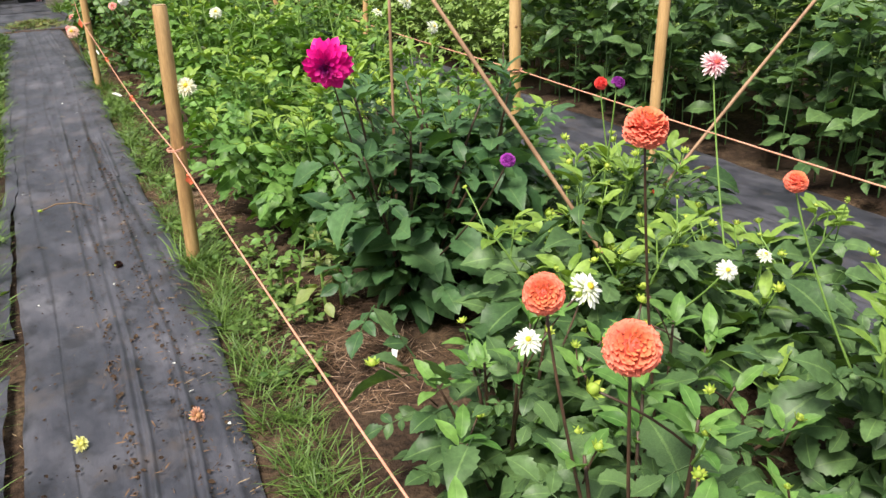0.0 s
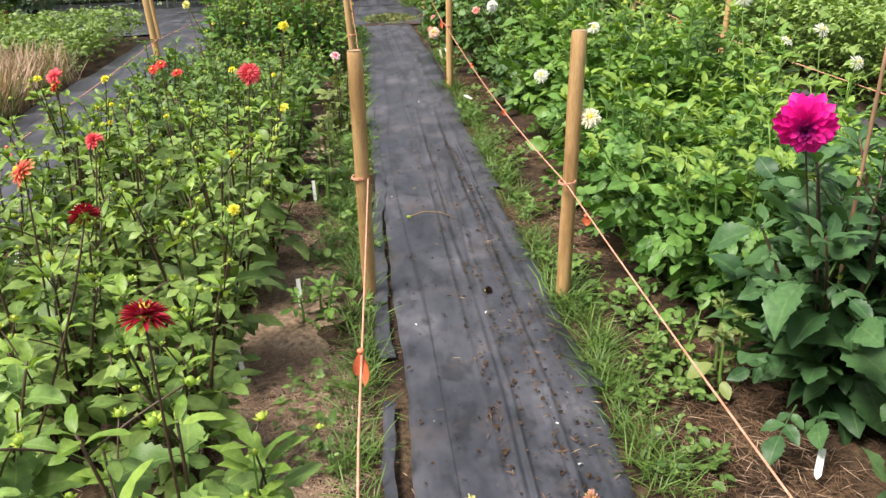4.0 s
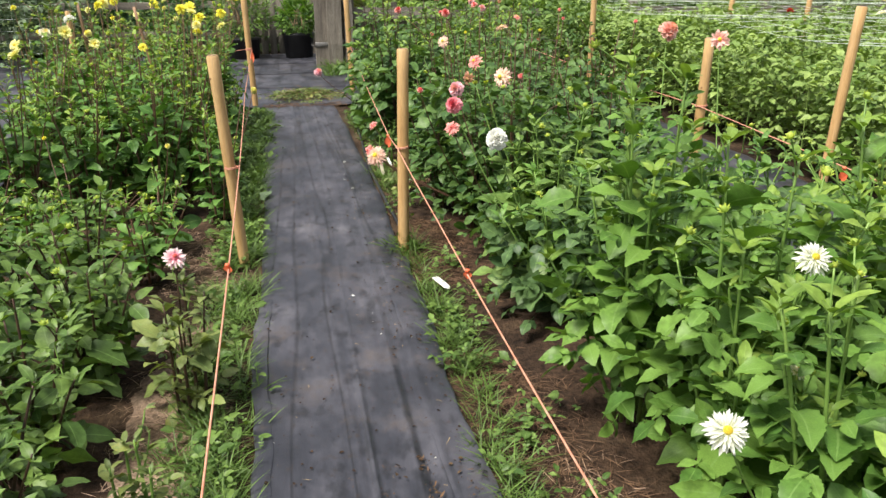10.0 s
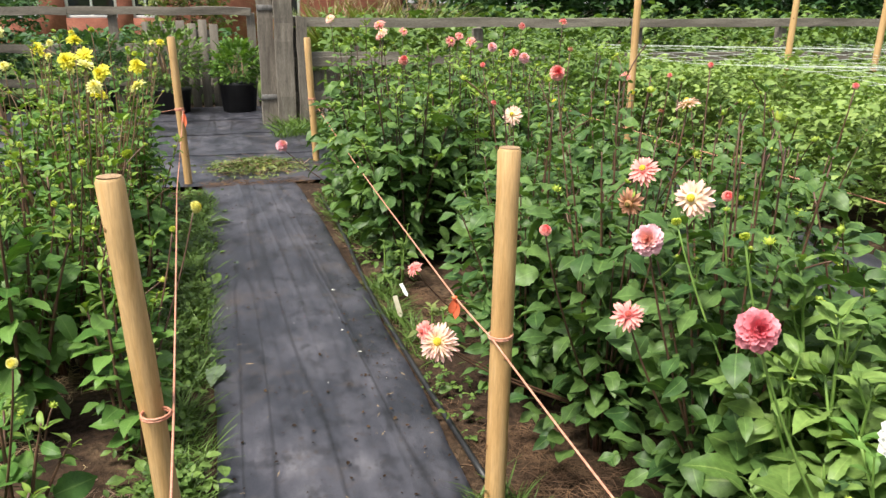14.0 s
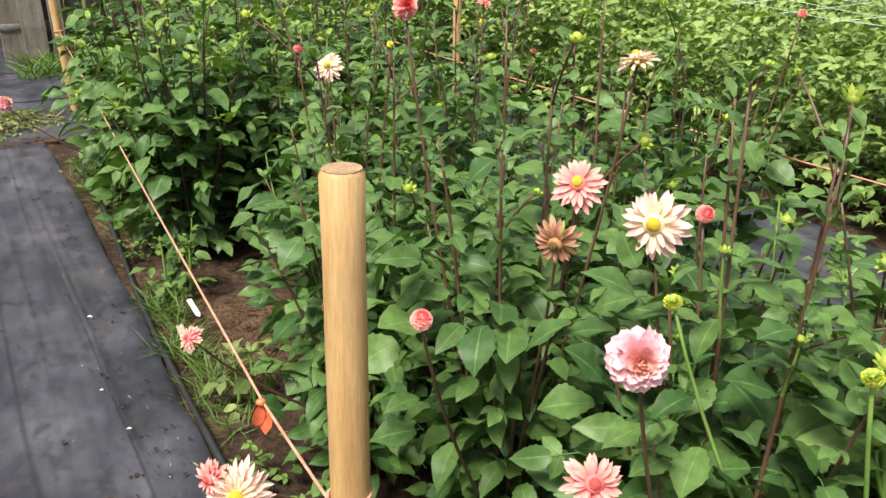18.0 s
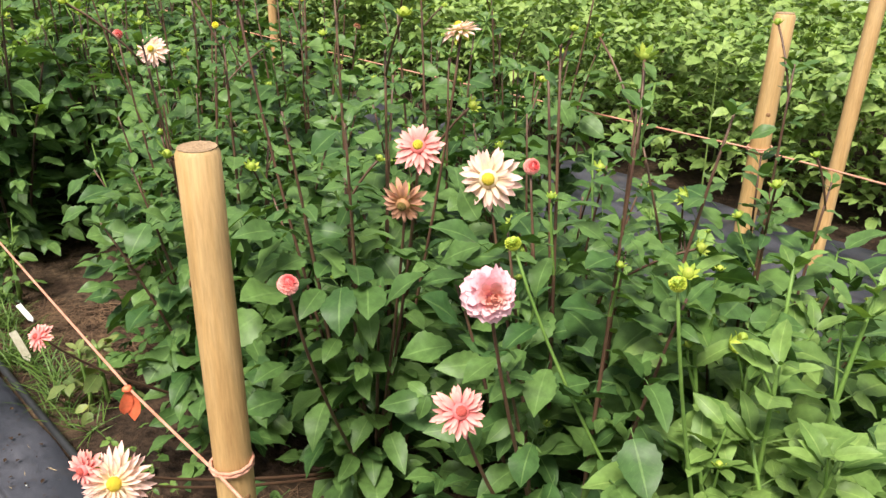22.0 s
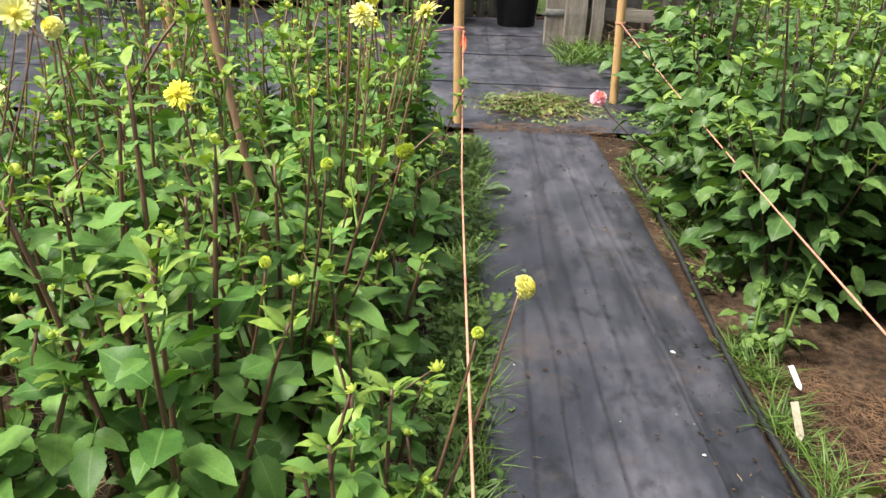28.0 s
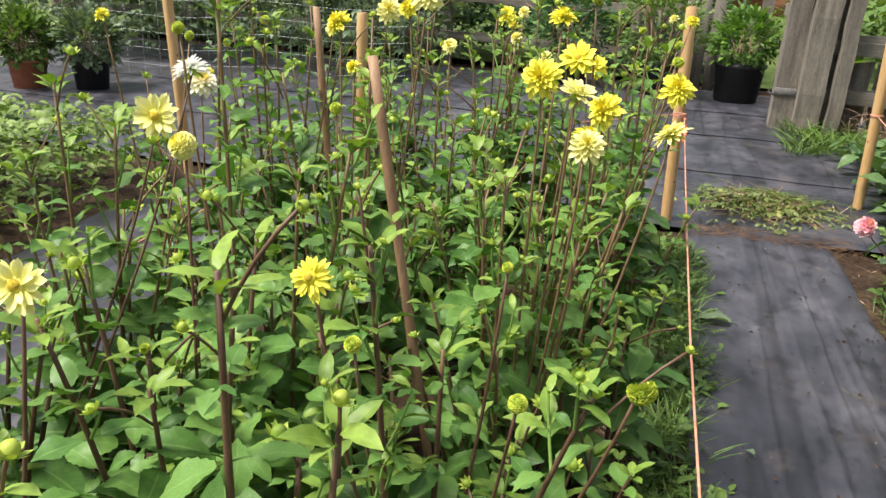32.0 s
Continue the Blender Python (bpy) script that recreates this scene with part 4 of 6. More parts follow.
# right bed, from the near end
grow([(0.78, 1.35), (1.2, 1.75), (0.9, 2.0)],
     [(0.99, 1.66, 1.056, "ball", "coral", 0.084, (-0.1, -0.3, 0.9)), (0.668, 1.5, 0.866, "ball", "coral", 0.07, (-0.5, -0.75, 0.4)), (0.682, 1.3, 0.868, "ball", "coral", 0.082, (-0.4, -0.7, 0.6)),
      (1.16, 2.03, 0.53, "star", "white", 0.1), (0.8, 1.75, 0.62, "star", "white", 0.06)],
     1, 1.3, 11, h=0.6, spread=0.3, stems=10, leaf="broad", leaf_mat=LEAF_COOL, stem_mat=STEM_DARK, size=0.18, node=0.085, buds=10, under=40, rise_up=0.1, tip_mat=LEAF_LIME, label="leafy dahlia with coral ball flowers on dark stems")
grow([(1.75, 1.5), (1.9, 2.2), (1.4, 2.3), (2.0, 2.9), (1.7, 2.75)],
     [(2.0, 2.51, 0.935, "cactus", "bicolor", 0.1, (-0.2, -0.7, 0.45)), (1.66, 2.58, 0.9, "ball", "purple", 0.045), (1.9, 2.98, 0.8, "ball", "red", 0.05), (1.52, 1.75, 0.831, "ball", "coral", 0.055, (-0.1, -0.4, 0.7)),
      (1.5, 1.9, 0.55, "star", "white", 0.06), (1.75, 2.0, 0.5, "star", "white", 0.05)],
     1, None, 12, h=0.62, spread=0.3, stems=9, leaf="broad", leaf_mat=LEAF_COOL, stem_mat=STEM_GREEN, size=0.2, buds=12, under=90, tip_mat=LEAF_TIP, label="dahlia with green buds and small white flowers")
grow([(1.15, 3.15), (1.5, 3.3)], [(0.815, 2.943, 0.988, "large", "magenta", 0.165, (-0.45, -0.8, -0.05)), (1.165, 2.436, 0.762, "ball", "purple", 0.045, (0.1, -0.3, 0.9))],
     1, 1.6, 13, h=0.92, spread=0.36, stems=12, leaf="broad", leaf_mat=LEAF_DARK, stem_mat=STEM_DARK, size=0.22, node=0.1, buds=5, under=60, rise_up=0.15, stem_r=0.009, label="dark-leaved dahlia with one large magenta flower")
grow(lot((1.06, 1.45, 1.85), (3.75, 4.2, 4.65, 5.1), 0.06, 21),
     [(0.545, 4.005, 0.776, "cactus", "cream", 0.09, (-0.2, -0.8, 0.5)), (1.35, 4.5, 1.155, "cactus", "white", 0.1), (1.965, 4.9, 0.935, "cactus", "white", 0.09), (1.786, 4.9, 0.893, "star", "white", 0.07), (1.99, 4.6, 0.823, "cactus", "white", 0.08)],
     1, 1.0, 22, h=0.74, spread=0.27, stems=11, under=60, rise_up=0.15, leaf="pinnate", leaf_mat=LEAF_LIME, stem_mat=STEM_GREEN, size=0.19, node=0.095, buds=2, shoots=0.35, tip_mat=LEAF_TIP, label="lush light-green dahlia with few white flowers")
grow(lot((1.0, 1.45, 1.9), (5.6, 6.1, 6.55), 0.06, 23),
     [(0.685, 5.582, 0.642, "cactus", "white", 0.095, (-0.3, -0.7, 0.6)), (1.085, 5.935, 0.85, "cactus", "white", 0.09, (-0.2, -0.7, 0.6)), (0.95, 5.75, 0.66, "star", "cream", 0.05)],
     1, 1.1, 24, h=1.1, spread=0.29, stems=9, leaf="broad", leaf_mat=LEAF_LUSH, stem_mat=STEM_GREEN, size=0.165, node=0.085, buds=5, stem_r=0.008, rise_up=0.3, under=50, low=0.15, shoots=0.3, tip_mat=LEAF_TIP, label="tall light-green dahlia with white flowers")
grow([p for p in lot((0.97, 1.4, 1.85), (7.1, 7.6), 0.06, 25) if p[0] > 1.15 or p[1] > 7.35],
     [(0.545, 7.64, 0.945, "full", "pinkrose", 0.075, (-0.4, -0.7, 0.4)), (0.683, 7.44, 0.841, "full", "ball_white", 0.095, (-0.3, -0.6, 0.6)), (1.69, 8.03, 1.2, "full", "blush", 0.1), (1.94, 8.0, 1.15, "open", "blush", 0.095, (-0.5, -0.8, 0.25))],
     1, 1.0, 26, h=0.74, spread=0.3, stems=10, under=70, leaf="broad", leaf_mat=LEAF_COOL, stem_mat=STEM_GREEN, size=0.17, node=0.09, buds=3, tip_mat=LEAF_LIME, label="mid-green dahlia with broad leaves")
grow([(1.12, 7.98), (1.02, 7.75)], [(0.786, 8.27, 0.938, "ball", "lime", 0.024, (0.2, -0.2, -0.9)), (0.776, 8.0, 0.979, "ball", "lime", 0.022, (0.2, -0.2, -0.9))], 1, 1.1, 31, h=0.84, spread=0.26, stems=8, leaf="ovate", leaf_mat=LEAF_LIGHT, stem_mat=STEM_GREEN, size=0.17, node=0.09, buds=4, under=40, label="dahlia with large pale-green leaves and drooping buds")
grow([(1.8, 8.15), (1.88, 8.6)], [], 1, None, 32, h=0.6, spread=0.28, stems=9, leaf="broad", leaf_mat=LEAF_LIGHT, stem_mat=STEM_GREEN, size=0.18, node=0.09, buds=5, under=50, label="low bright-green dahlia at the back of the bed")
grow([p for p in lot((0.94, 1.4, 1.9), (8.25, 8.75, 9.25, 9.75, 10.25), 0.06, 27) if (p[0] > 1.1 or p[1] < 10.0) and (p[0] < 1.7 or p[1] > 9.0)],
     [(0.98, 8.508, 0.929, "star", "peach", 0.115, (-0.8, -0.7, 0.3)), (0.672, 8.204, 0.922, "full", "rose", 0.078, (-0.5, -0.7, 0.3)), (0.661, 8.244, 0.722, "star", "salmon", 0.08, (-0.4, -0.7, 0.6)),
      (0.841, 8.54, 1.011, "star", "pink", 0.085, (-0.6, -0.5, 0.6)), (0.806, 8.54, 0.915, "star", "faded", 0.08, (-0.5, -0.3, -0.1)), (0.541, 8.486, 0.876, "ball", "salmon", 0.032), (0.886, 9.662, 1.008, "star", "peach", 0.085, (-0.5, -0.6, 0.3)),
      (0.32, 8.729, 0.479, "cactus", "peach", 0.125, (-0.4, -0.8, 0.5)), (0.285, 8.77, 0.5, "star", "salmon", 0.07, (-0.6, -0.3, 0.2)), (0.348, 9.15, 0.569, "star", "salmon", 0.06, (-0.6, -0.2, 0.5)),
      (1.008, 8.62, 1.179, "star", "peach", 0.07, (-0.2, 0.2, 0.9)), (0.771, 8.976, 1.233, "full", "salmon", 0.05), (1.09, 8.5, 0.93, "ball", "salmon", 0.032), (0.82, 9.7, 1.05, "ball", "salmon", 0.026)]
     + sprinkle(9, 0.95, 2.1, 9.0, 10.4, 0.95, 1.25, [("ball", "salmon", 0.028), ("ball", "yellow", 0.022), ("ball", "salmon", 0.03), ("ball", "faded", 0.024), ("star", "pink", 0.06)], 5),
     1, 1.0, 28, h=1.14, spread=0.28, stems=12, leaf="ovate", leaf_mat=LEAF_ROW, stem_mat=STEM_PURPLE, size=0.105, node=0.072, buds=4, stem_r=0.0055, under=230, shoots=0.12, sparse=0.4, label="tall dahlia on dark stems with pink and peach flowers")
grow(lot((0.78, 1.22, 1.75), (10.95, 11.4, 11.8, 12.3, 12.8), 0.05, 29),
     [(0.138, 11.81, 0.55, "full", "rose", 0.08), (0.8, 11.2, 1.12, "full", "salmon", 0.06), (1.2, 11.6, 1.2, "star", "pink", 0.07), (1.5, 12.4, 1.2, "star", "salmon", 0.07), (0.9, 12.4, 1.2, "star", "pink", 0.07)] + sprinkle(10, 0.6, 1.9, 10.8, 12.9, 1.12, 1.35, [("star", "pink", 0.075), ("deco", "salmon", 0.065), ("full", "rose", 0.06), ("star", "peach", 0.08)], 6),
     1, None, 30, h=1.14, spread=0.32, stems=12, leaf="ovate", leaf_mat=LEAF_ROW, stem_mat=STEM_DARK, size=0.135, under=130, shoots=0.12, tip_mat=LEAF_TIP, buds=3, label="dense dark-green dahlia with pink flowers")
# left bed
grow([(-0.8, 1.7), (-0.72, 2.3), (-1.2, 2.0), (-1.3, 2.6)],
     [(-0.707, 2.28, 0.912, "cactus", "darkred", 0.1, (0.1, 0.3, 0.9)), (-0.968, 2.795, 0.922, "cactus", "darkred", 0.08, (-0.2, 0.5, 0.6))],
     1, 0.85, 41, h=0.7, spread=0.3, stems=10, leaf="broad", leaf_mat=LEAF_LIGHT, stem_mat=STEM_DARK, size=0.2, node=0.1, buds=14, tip_mat=LEAF_TIP, label="dahlia with dark red flowers and many buds")
grow(lot((-0.93, -1.35, -1.8), (3.1, 3.6, 4.1, 4.6, 5.1), 0.07, 42),
     [(-0.765, 4.2, 0.972, "cactus", "pinkred", 0.1, (0.3, -0.8, 0.5)), (-1.604, 4.46, 0.954, "star", "pinkred", 0.08), (-1.75, 4.83, 0.84, "star", "red", 0.07), (-1.293, 3.252, 0.897, "star", "coral", 0.09), (-1.25, 3.75, 0.85, "deco", "pinkred", 0.07),
      (-0.65, 4.54, 1.1, "deco", "yellow", 0.05), (-0.8, 5.52, 0.54, "star", "yellow", 0.06), (-1.3, 5.3, 0.8, "star", "red", 0.06), (-1.45, 5.4, 0.8, "star", "red", 0.06), (-1.35, 5.2, 0.86, "star", "red", 0.06)] + sprinkle(12, -1.9, -0.65, 3.2, 5.4, 0.6, 0.85, [("ball", "yellow", 0.025), ("deco", "yellow", 0.04)], 9),
     1, None, 43, h=0.78, spread=0.24, stems=8, leaf="small", leaf_mat=LEAF_SOFT, shoots=0.35, stem_mat=STEM_DARK, size=0.15, buds=9, tip_mat=LEAF_TIP, label="open dahlia with red flowers and yellow buds")
grow(lot((-0.95, -1.4, -1.85), (5.7, 6.2, 6.7, 7.2, 7.7), 0.07, 44),
     [(-1.1, 6.6, 0.5, "ball", "salmon", 0.05), (-0.9, 6.1, 0.45, "ball", "yellow", 0.03)],
     1, None, 45, h=0.66, spread=0.24, stems=9, leaf="small", leaf_mat=LEAF_MID, stem_mat=STEM_DARK, size=0.16, buds=3, label="low bushy dark-green dahlia")
grow([(-0.55, 6.98)], [(-0.546, 6.975, 0.584, "star", "bicolor", 0.08, (0.2, -0.6, 0.7))],
     1, 1.0, 46, h=0.46, spread=0.12, stems=5, leaf="pinnate", leaf_mat=LEAF_OLD, stem_mat=STEM_DARK, size=0.16, buds=0, label="small yellowing dahlia with one pink-centred flower")
grow(lot((-0.85, -1.3, -1.8), (8.3, 8.75), 0.06, 47),
     [(-1.97, 8.89, 0.8, "deco", "pale", 0.085)] + sprinkle(4, -1.9, -0.6, 8.3, 9.0, 0.55, 0.7, [("ball", "yellow", 0.022), ("ball", "pale", 0.03)], 8),
     1, 0.9, 48, h=0.48, spread=0.24, stems=8, stem_r=0.008, rise_up=0.15, low=0.15, leaf="ovate", leaf_mat=LEAF_LIME, stem_mat=STEM_PURPLE, size=0.11, node=0.075, buds=4, tip_mat=LEAF_TIP, shoots=0.3, label="low dahlia with lime buds and serrated leaves")
grow([(-0.98, 9.42), (-1.36, 9.36), (-1.75, 9.3), (-0.9, 9.9), (-1.3, 9.82), (-1.8, 9.8)],
     [(-1.57, 9.07, 1.045, "open", "pale", 0.09), (-1.576, 10.18, 1.064, "open", "pale", 0.095, (0.3, -0.8, 0.3)), (-1.39, 9.986, 1.071, "ball", "pale", 0.05), (-1.242, 9.454, 1.054, "open", "pale", 0.066, (0.2, -0.8, 0.4)),
      (-1.013, 9.687, 1.008, "star", "yellow", 0.06), (-0.585, 9.752, 0.892, "ball", "lime", 0.04, (0.2, -0.4, -0.6)), (-1.75, 9.7, 1.03, "open", "pale", 0.08), (-1.57, 10.3, 1.15, "cactus", "ball_white", 0.085)]
     + sprinkle(7, -1.8, -0.7, 9.3, 10.0, 0.7, 0.98, [("ball", "lime", 0.022), ("ball", "lime", 0.026), ("ball", "yellow", 0.026)], 18),
     1, 1.1, 148, h=0.98, spread=0.27, stems=10, stem_r=0.0085, rise_up=0.12, low=0.13, leaf="ovate", leaf_mat=LEAF_LIME, stem_mat=STEM_PURPLE, size=0.13, node=0.085, buds=8, tip_mat=LEAF_TIP, shoots=0.34, sparse=1.0, label="dahlia with lime buds and pale yellow flowers")
grow(lot((-0.88, -1.35, -1.85), (10.25, 10.75, 11.25, 11.75, 12.25), 0.06, 49),
     [(-1.869, 10.814, 1.016, "deco", "cream", 0.1), (-0.597, 10.527, 1.072, "star", "pale", 0.085), (-0.77, 10.64, 1.02, "deco", "yellow", 0.08), (-0.85, 11.5, 1.06, "deco", "yellow", 0.09),
      (-0.72, 10.33, 1.14, "deco", "yellow", 0.075), (-0.59, 10.6, 1.15, "deco", "yellow", 0.08), (-1.18, 10.69, 1.3, "deco", "pale", 0.09), (-0.9, 11.0, 1.25, "deco", "yellow", 0.08), (-1.5, 11.5, 1.2, "deco", "yellow", 0.08), (-0.83, 10.25, 1.2, "deco", "yellow", 0.08, (-0.2, -0.8, 0.3)), (-0.76, 10.25, 1.18, "open", "pale", 0.07), (-0.8, 10.55, 1.2, "open", "yellow", 0.085),
      (-0.73, 10.2, 1.1, "deco", "pale", 0.07), (-1.28, 12.1, 1.15, "deco", "yellow", 0.09), (-1.5, 10.9, 1.2, "deco", "yellow", 0.08), (-1.6, 11.6, 1.18, "deco", "pale", 0.1)]
     + sprinkle(26, -2.0, -0.55, 10.1, 12.5, 1.0, 1.3, [("deco", "yellow", 0.05), ("ball", "lime", 0.028), ("ball", "lime", 0.03), ("deco", "pale", 0.055)], 7),
     1, None, 50, h=1.14, spread=0.26, stems=10, leaf="ovate", leaf_mat=LEAF_LIME, stem_mat=STEM_BROWN, size=0.12, node=0.085, buds=8, stem_r=0.007, rise_up=0.15, tip_mat=LEAF_TIP, shoots=0.35, sparse=1.0, label="tall dahlia with yellow flowers and lime buds")

grow([(-0.6, 9.2), (-0.66, 9.75), (-0.7, 10.3), (-0.68, 10.8), (-0.7, 11.35), (-0.72, 11.9)],
     [(-0.35, 9.451, 0.753, "ball", "pale", 0.045, (0.8, -0.1, 0.2)), (-0.43, 9.38, 0.7, "ball", "lime", 0.022, (0.2, -0.3, 0.8))],
     1, 1.0, 51, h=0.66, spread=0.16, stems=6, rise_up=0.15, leaf="ovate", leaf_mat=LEAF_LIME, stem_mat=STEM_PURPLE, size=0.12, node=0.085, buds=3, tip_mat=LEAF_TIP, shoots=0.4, label="bright-green dahlia leaning over the twine with lime buds")


# ---- far rows, hedges and trees ----
def row_of_leaves(name, lo, hi, count, leaf_mat, size, label, category, seed, shape="far", stems=0):
    """A long planted row, too dense to count: leaves filling a low ridge."""
    r = np.random.default_rng(seed)
    lo, hi = np.array(lo, float), np.array(hi, float)
    p = lo + (hi - lo) * r.uniform(0, 1, (count, 3))
    p[:, 2] = lo[2] + (hi[2] - lo[2]) * r.uniform(0, 1, count) ** 0.7
    lump = 0.1 * waves(p[:, 0], p[:, 1], seed, 2.5, 2)
    p[:, 2] = np.maximum(0.05, p[:, 2] * (1 + lump))
    a = r.uniform(0, 6.28, count)
    ways = np.stack([np.cos(a), np.sin(a), r.normal(0.35, 0.35, count)], 1)
    T = frames(ways, r.normal(0, 0.4, count)) * (size * r.uniform(0.6, 1.2, count))[:, None, None]
    g = Geo()
    origin = (lo + hi) / 2 * (1, 1, 0)
    for k, s in enumerate(LEAVES[shape]):
        sel = np.arange(count) % len(LEAVES[shape]) == k
        g.stamp(s, T[sel], p[sel] - origin)
    for k in range(stems):
        q = lo + (hi - lo) * r.uniform(0, 1, 3)
        g.add(*tube([(q[0] - origin[0], q[1] - origin[1], 0), (q[0] - origin[0] + r.normal(0, 0.05), q[1] - origin[1], hi[2] * r.uniform(0.8, 1.05))], [0.006, 0.003], 4, False))
    return tagged(part(name, g, leaf_mat, at=Matrix.Translation(origin)), label, category, kind="stuff")


row_of_leaves("zinnia_row", (3.55, 1.2, 0.05), (4.4, 6.4, 0.92), 2600, LEAF_COOL, 0.19, "tall dark-green zinnia row along the fabric", "flower row", 59, shape="ovate", stems=80)
for k, x in enumerate((3.95, 4.9, 6.1, 7.3, 8.6, 10.0)):
    row_of_leaves("crop_row", (x - 0.45, 6.4 if k == 0 else 1.5, 0.05), (x + 0.45, 15.3, 0.84), 9000 if k < 3 else 4500, (LEAF_CROP, LEAF_CROP, LEAF_SOFT)[k % 3], 0.13 if k < 3 else 0.17, "dense green flower crop row under netting", "flower row", 60 + k, stems=60)
row_of_leaves("low_plants", (-5.2, 10.0, 0.02), (-3.4, 12.9, 0.42), 2600, LEAF_SOFT, 0.12, "low mixed green leafy plants beside the fabric", "plants", 70)
row_of_leaves("low_plants", (-6.5, 3.0, 0.02), (-3.5, 8.0, 0.3), 2500, LEAF_MID, 0.15, "low green plants beside the fabric", "plants", 71)
row_of_leaves("back_plants", (-9, 16.4, 0.1), (-3.0, 19.5, 1.5), 3600, LEAF_GREY, 0.2, "tall wispy green plants behind netting", "plants", 72, stems=120)
row_of_leaves("fence_shrubs", (-9, 18.7, 0.1), (0.2, 20.0, 0.95), 3000, LEAF_DARK, 0.22, "dark green shrubs along the fence", "shrubs", 76)
row_of_leaves("hedge", (-30, 42, 0.2), (34, 45, 4.0), 9000, LEAF_DARK, 0.7, "tall dark hedge behind the house", "hedge", 77)
row_of_leaves("turning_shrub", (-1.55, 25.2, 0.1), (0.2, 26.6, 1.95), 700, LEAF_OLD, 0.25, "green shrub turning yellow before the house", "shrub", 78)
row_of_leaves("turning_shrub", (-1.2, 24.9, 0.3), (-0.3, 25.4, 1.7), 130, DRY, 0.22, "russet leaves on a shrub before the house", "shrub", 79)
row_of_leaves("house_shrubs", (-9, 27, 0.1), (-4.05, 29, 1.6), 1300, LEAF_DARK, 0.3, "dark shrubs before the house wall", "shrubs", 80)
row_of_leaves("hedge", (5.8, 25, 0.2), (28, 28, 3.0), 9000, LEAF_DARK, 0.5, "dark mixed hedge beyond the fence", "hedge", 73)
row_of_leaves("shrubs", (1.5, 18.2, 0.1), (22, 22, 1.1), 5000, LEAF_MID, 0.3, "low green shrubs beyond the fence", "shrubs", 74)
row_of_leaves("border_plants", (0.75, 13.5, 0.03), (1.6, 15.2, 0.28), 500, LEAF_COOL, 0.2, "low broad-leaved plants at the foot of the fence", "plants", 175, shape="ovate")
row_of_leaves("border_plants", (1.7, 13.4, 0.05), (3.6, 15.6, 0.95), 2000, LEAF_MID, 0.15, "green plants between the bed and fence", "plants", 75)


# ---- fence and gate ----
def rough_board(lo, hi, n=9, amp=0.006, seed=0):
    """A weathered board or post: a long box whose edges wander and taper."""
    lo, hi = np.array(lo, float), np.array(hi, float)
    ax = int(np.argmax(hi - lo))
    b, c = [k for k in range(3) if k != ax]
    r = np.random.default_rng(seed)
    v = []
    for u in np.linspace(0, 1, n):
        sag = r.normal(0, amp, 2)
        for sb, sc in ((0, 0), (1, 0), (1, 0.45), (0.93, 0.5), (1, 0.55), (1, 1), (0, 1)):
            p = np.zeros(3)
            p[ax] = lo[ax] + u * (hi[ax] - lo[ax]) + (r.normal(0, amp * 2) if u in (0.0, 1.0) else 0)
            p[b] = lo[b] + sb * (hi[b] - lo[b]) + sag[0] + r.normal(0, amp * 0.5)
            p[c] = lo[c] + sc * (hi[c] - lo[c]) + sag[1] + r.normal(0, amp * 0.5)
            v.append(p)
    m = 7
    i, j = np.meshgrid(np.arange(n - 1), np.arange(m), indexing="ij")
    k = (j + 1) % m
    f = np.stack([i * m + j, i * m + k, (i + 1) * m + k, (i + 1) * m + j], -1).reshape(-1, 4)
    ends = [np.arange(m)[None], (np.arange(m)[::-1] + (n - 1) * m)[None]]
    if ax == 1:
        f, ends = f[:, ::-1], [e[:, ::-1] for e in ends]
    return np.array(v), [f[:, ::-1], *ends], np.zeros((n * m, 2))


def rail_fence(name, pts, top, rails, posts, label):
    root = thing(name, (pts[0][0], pts[0][1], 0), label, "fence", kind="structure")
    (x0, y0), (x1, y1) = pts
    length = math.hypot(x1 - x0, y1 - y0)
    root.matrix_basis = pose(x0, y0, 0, 0, 0, math.degrees(math.atan2(y1 - y0, x1 - x0)))
    for z in rails:
        for k in range(4):
            part("rail", Geo().add(*rough_board((length * k / 4, -0.02, z - 0.05), (length * (k + 1) / 4 - 0.01, 0.02, z + 0.055), 9, 0.007, k + int(z * 50))), OLD_RAIL, root, smooth=False)
    for d in posts:
        part("fence_post", Geo().add(*rough_board((d - 0.055, 0.03, -0.05), (d + 0.055, 0.14, top), 7, 0.006, int(d * 10))), OLD_WOOD, root, smooth=False)
    return root


rail_fence("rail_fence", ((0.62, 16.2), (18.0, 16.2)), 1.12, (0.35, 0.75, 1.19), [0.1 + 2.2 * k for k in range(9)], "weathered grey post-and-rail fence")
rail_fence("rail_fence", ((-9.0, 18.4), (0.3, 18.4)), 1.25, (0.35, 0.8, 1.28), [0.3 + 1.8 * k for k in range(6)], "weathered grey post-and-rail fence")
gate = thing("wooden_gate", (0.42, 16.2, 0), "weathered wooden gate standing open beside its posts", "gate")
for dx, dy, w, h in ((-0.06, 0.12, 0.17, 1.66), (0.13, 0.0, 0.2, 1.6), (0.33, -0.1, 0.11, 1.25), (-0.02, 0.8, 0.1, 1.2)):
    part("gate_post", Geo().add(*rough_board((dx - w / 2, dy - w / 2, -0.05), (dx + w / 2, dy + w / 2, h), 9, 0.004, int(h * 100))), OLD_WOOD, gate, smooth=False)
for z in (0.3, 0.6, 0.95):
    part("gate_board", Geo().add(*rough_board((-0.05, 0.2, z - 0.06), (-0.02, 1.2, z + 0.06), 7, 0.006, int(z * 100))), OLD_WOOD, gate, smooth=False)


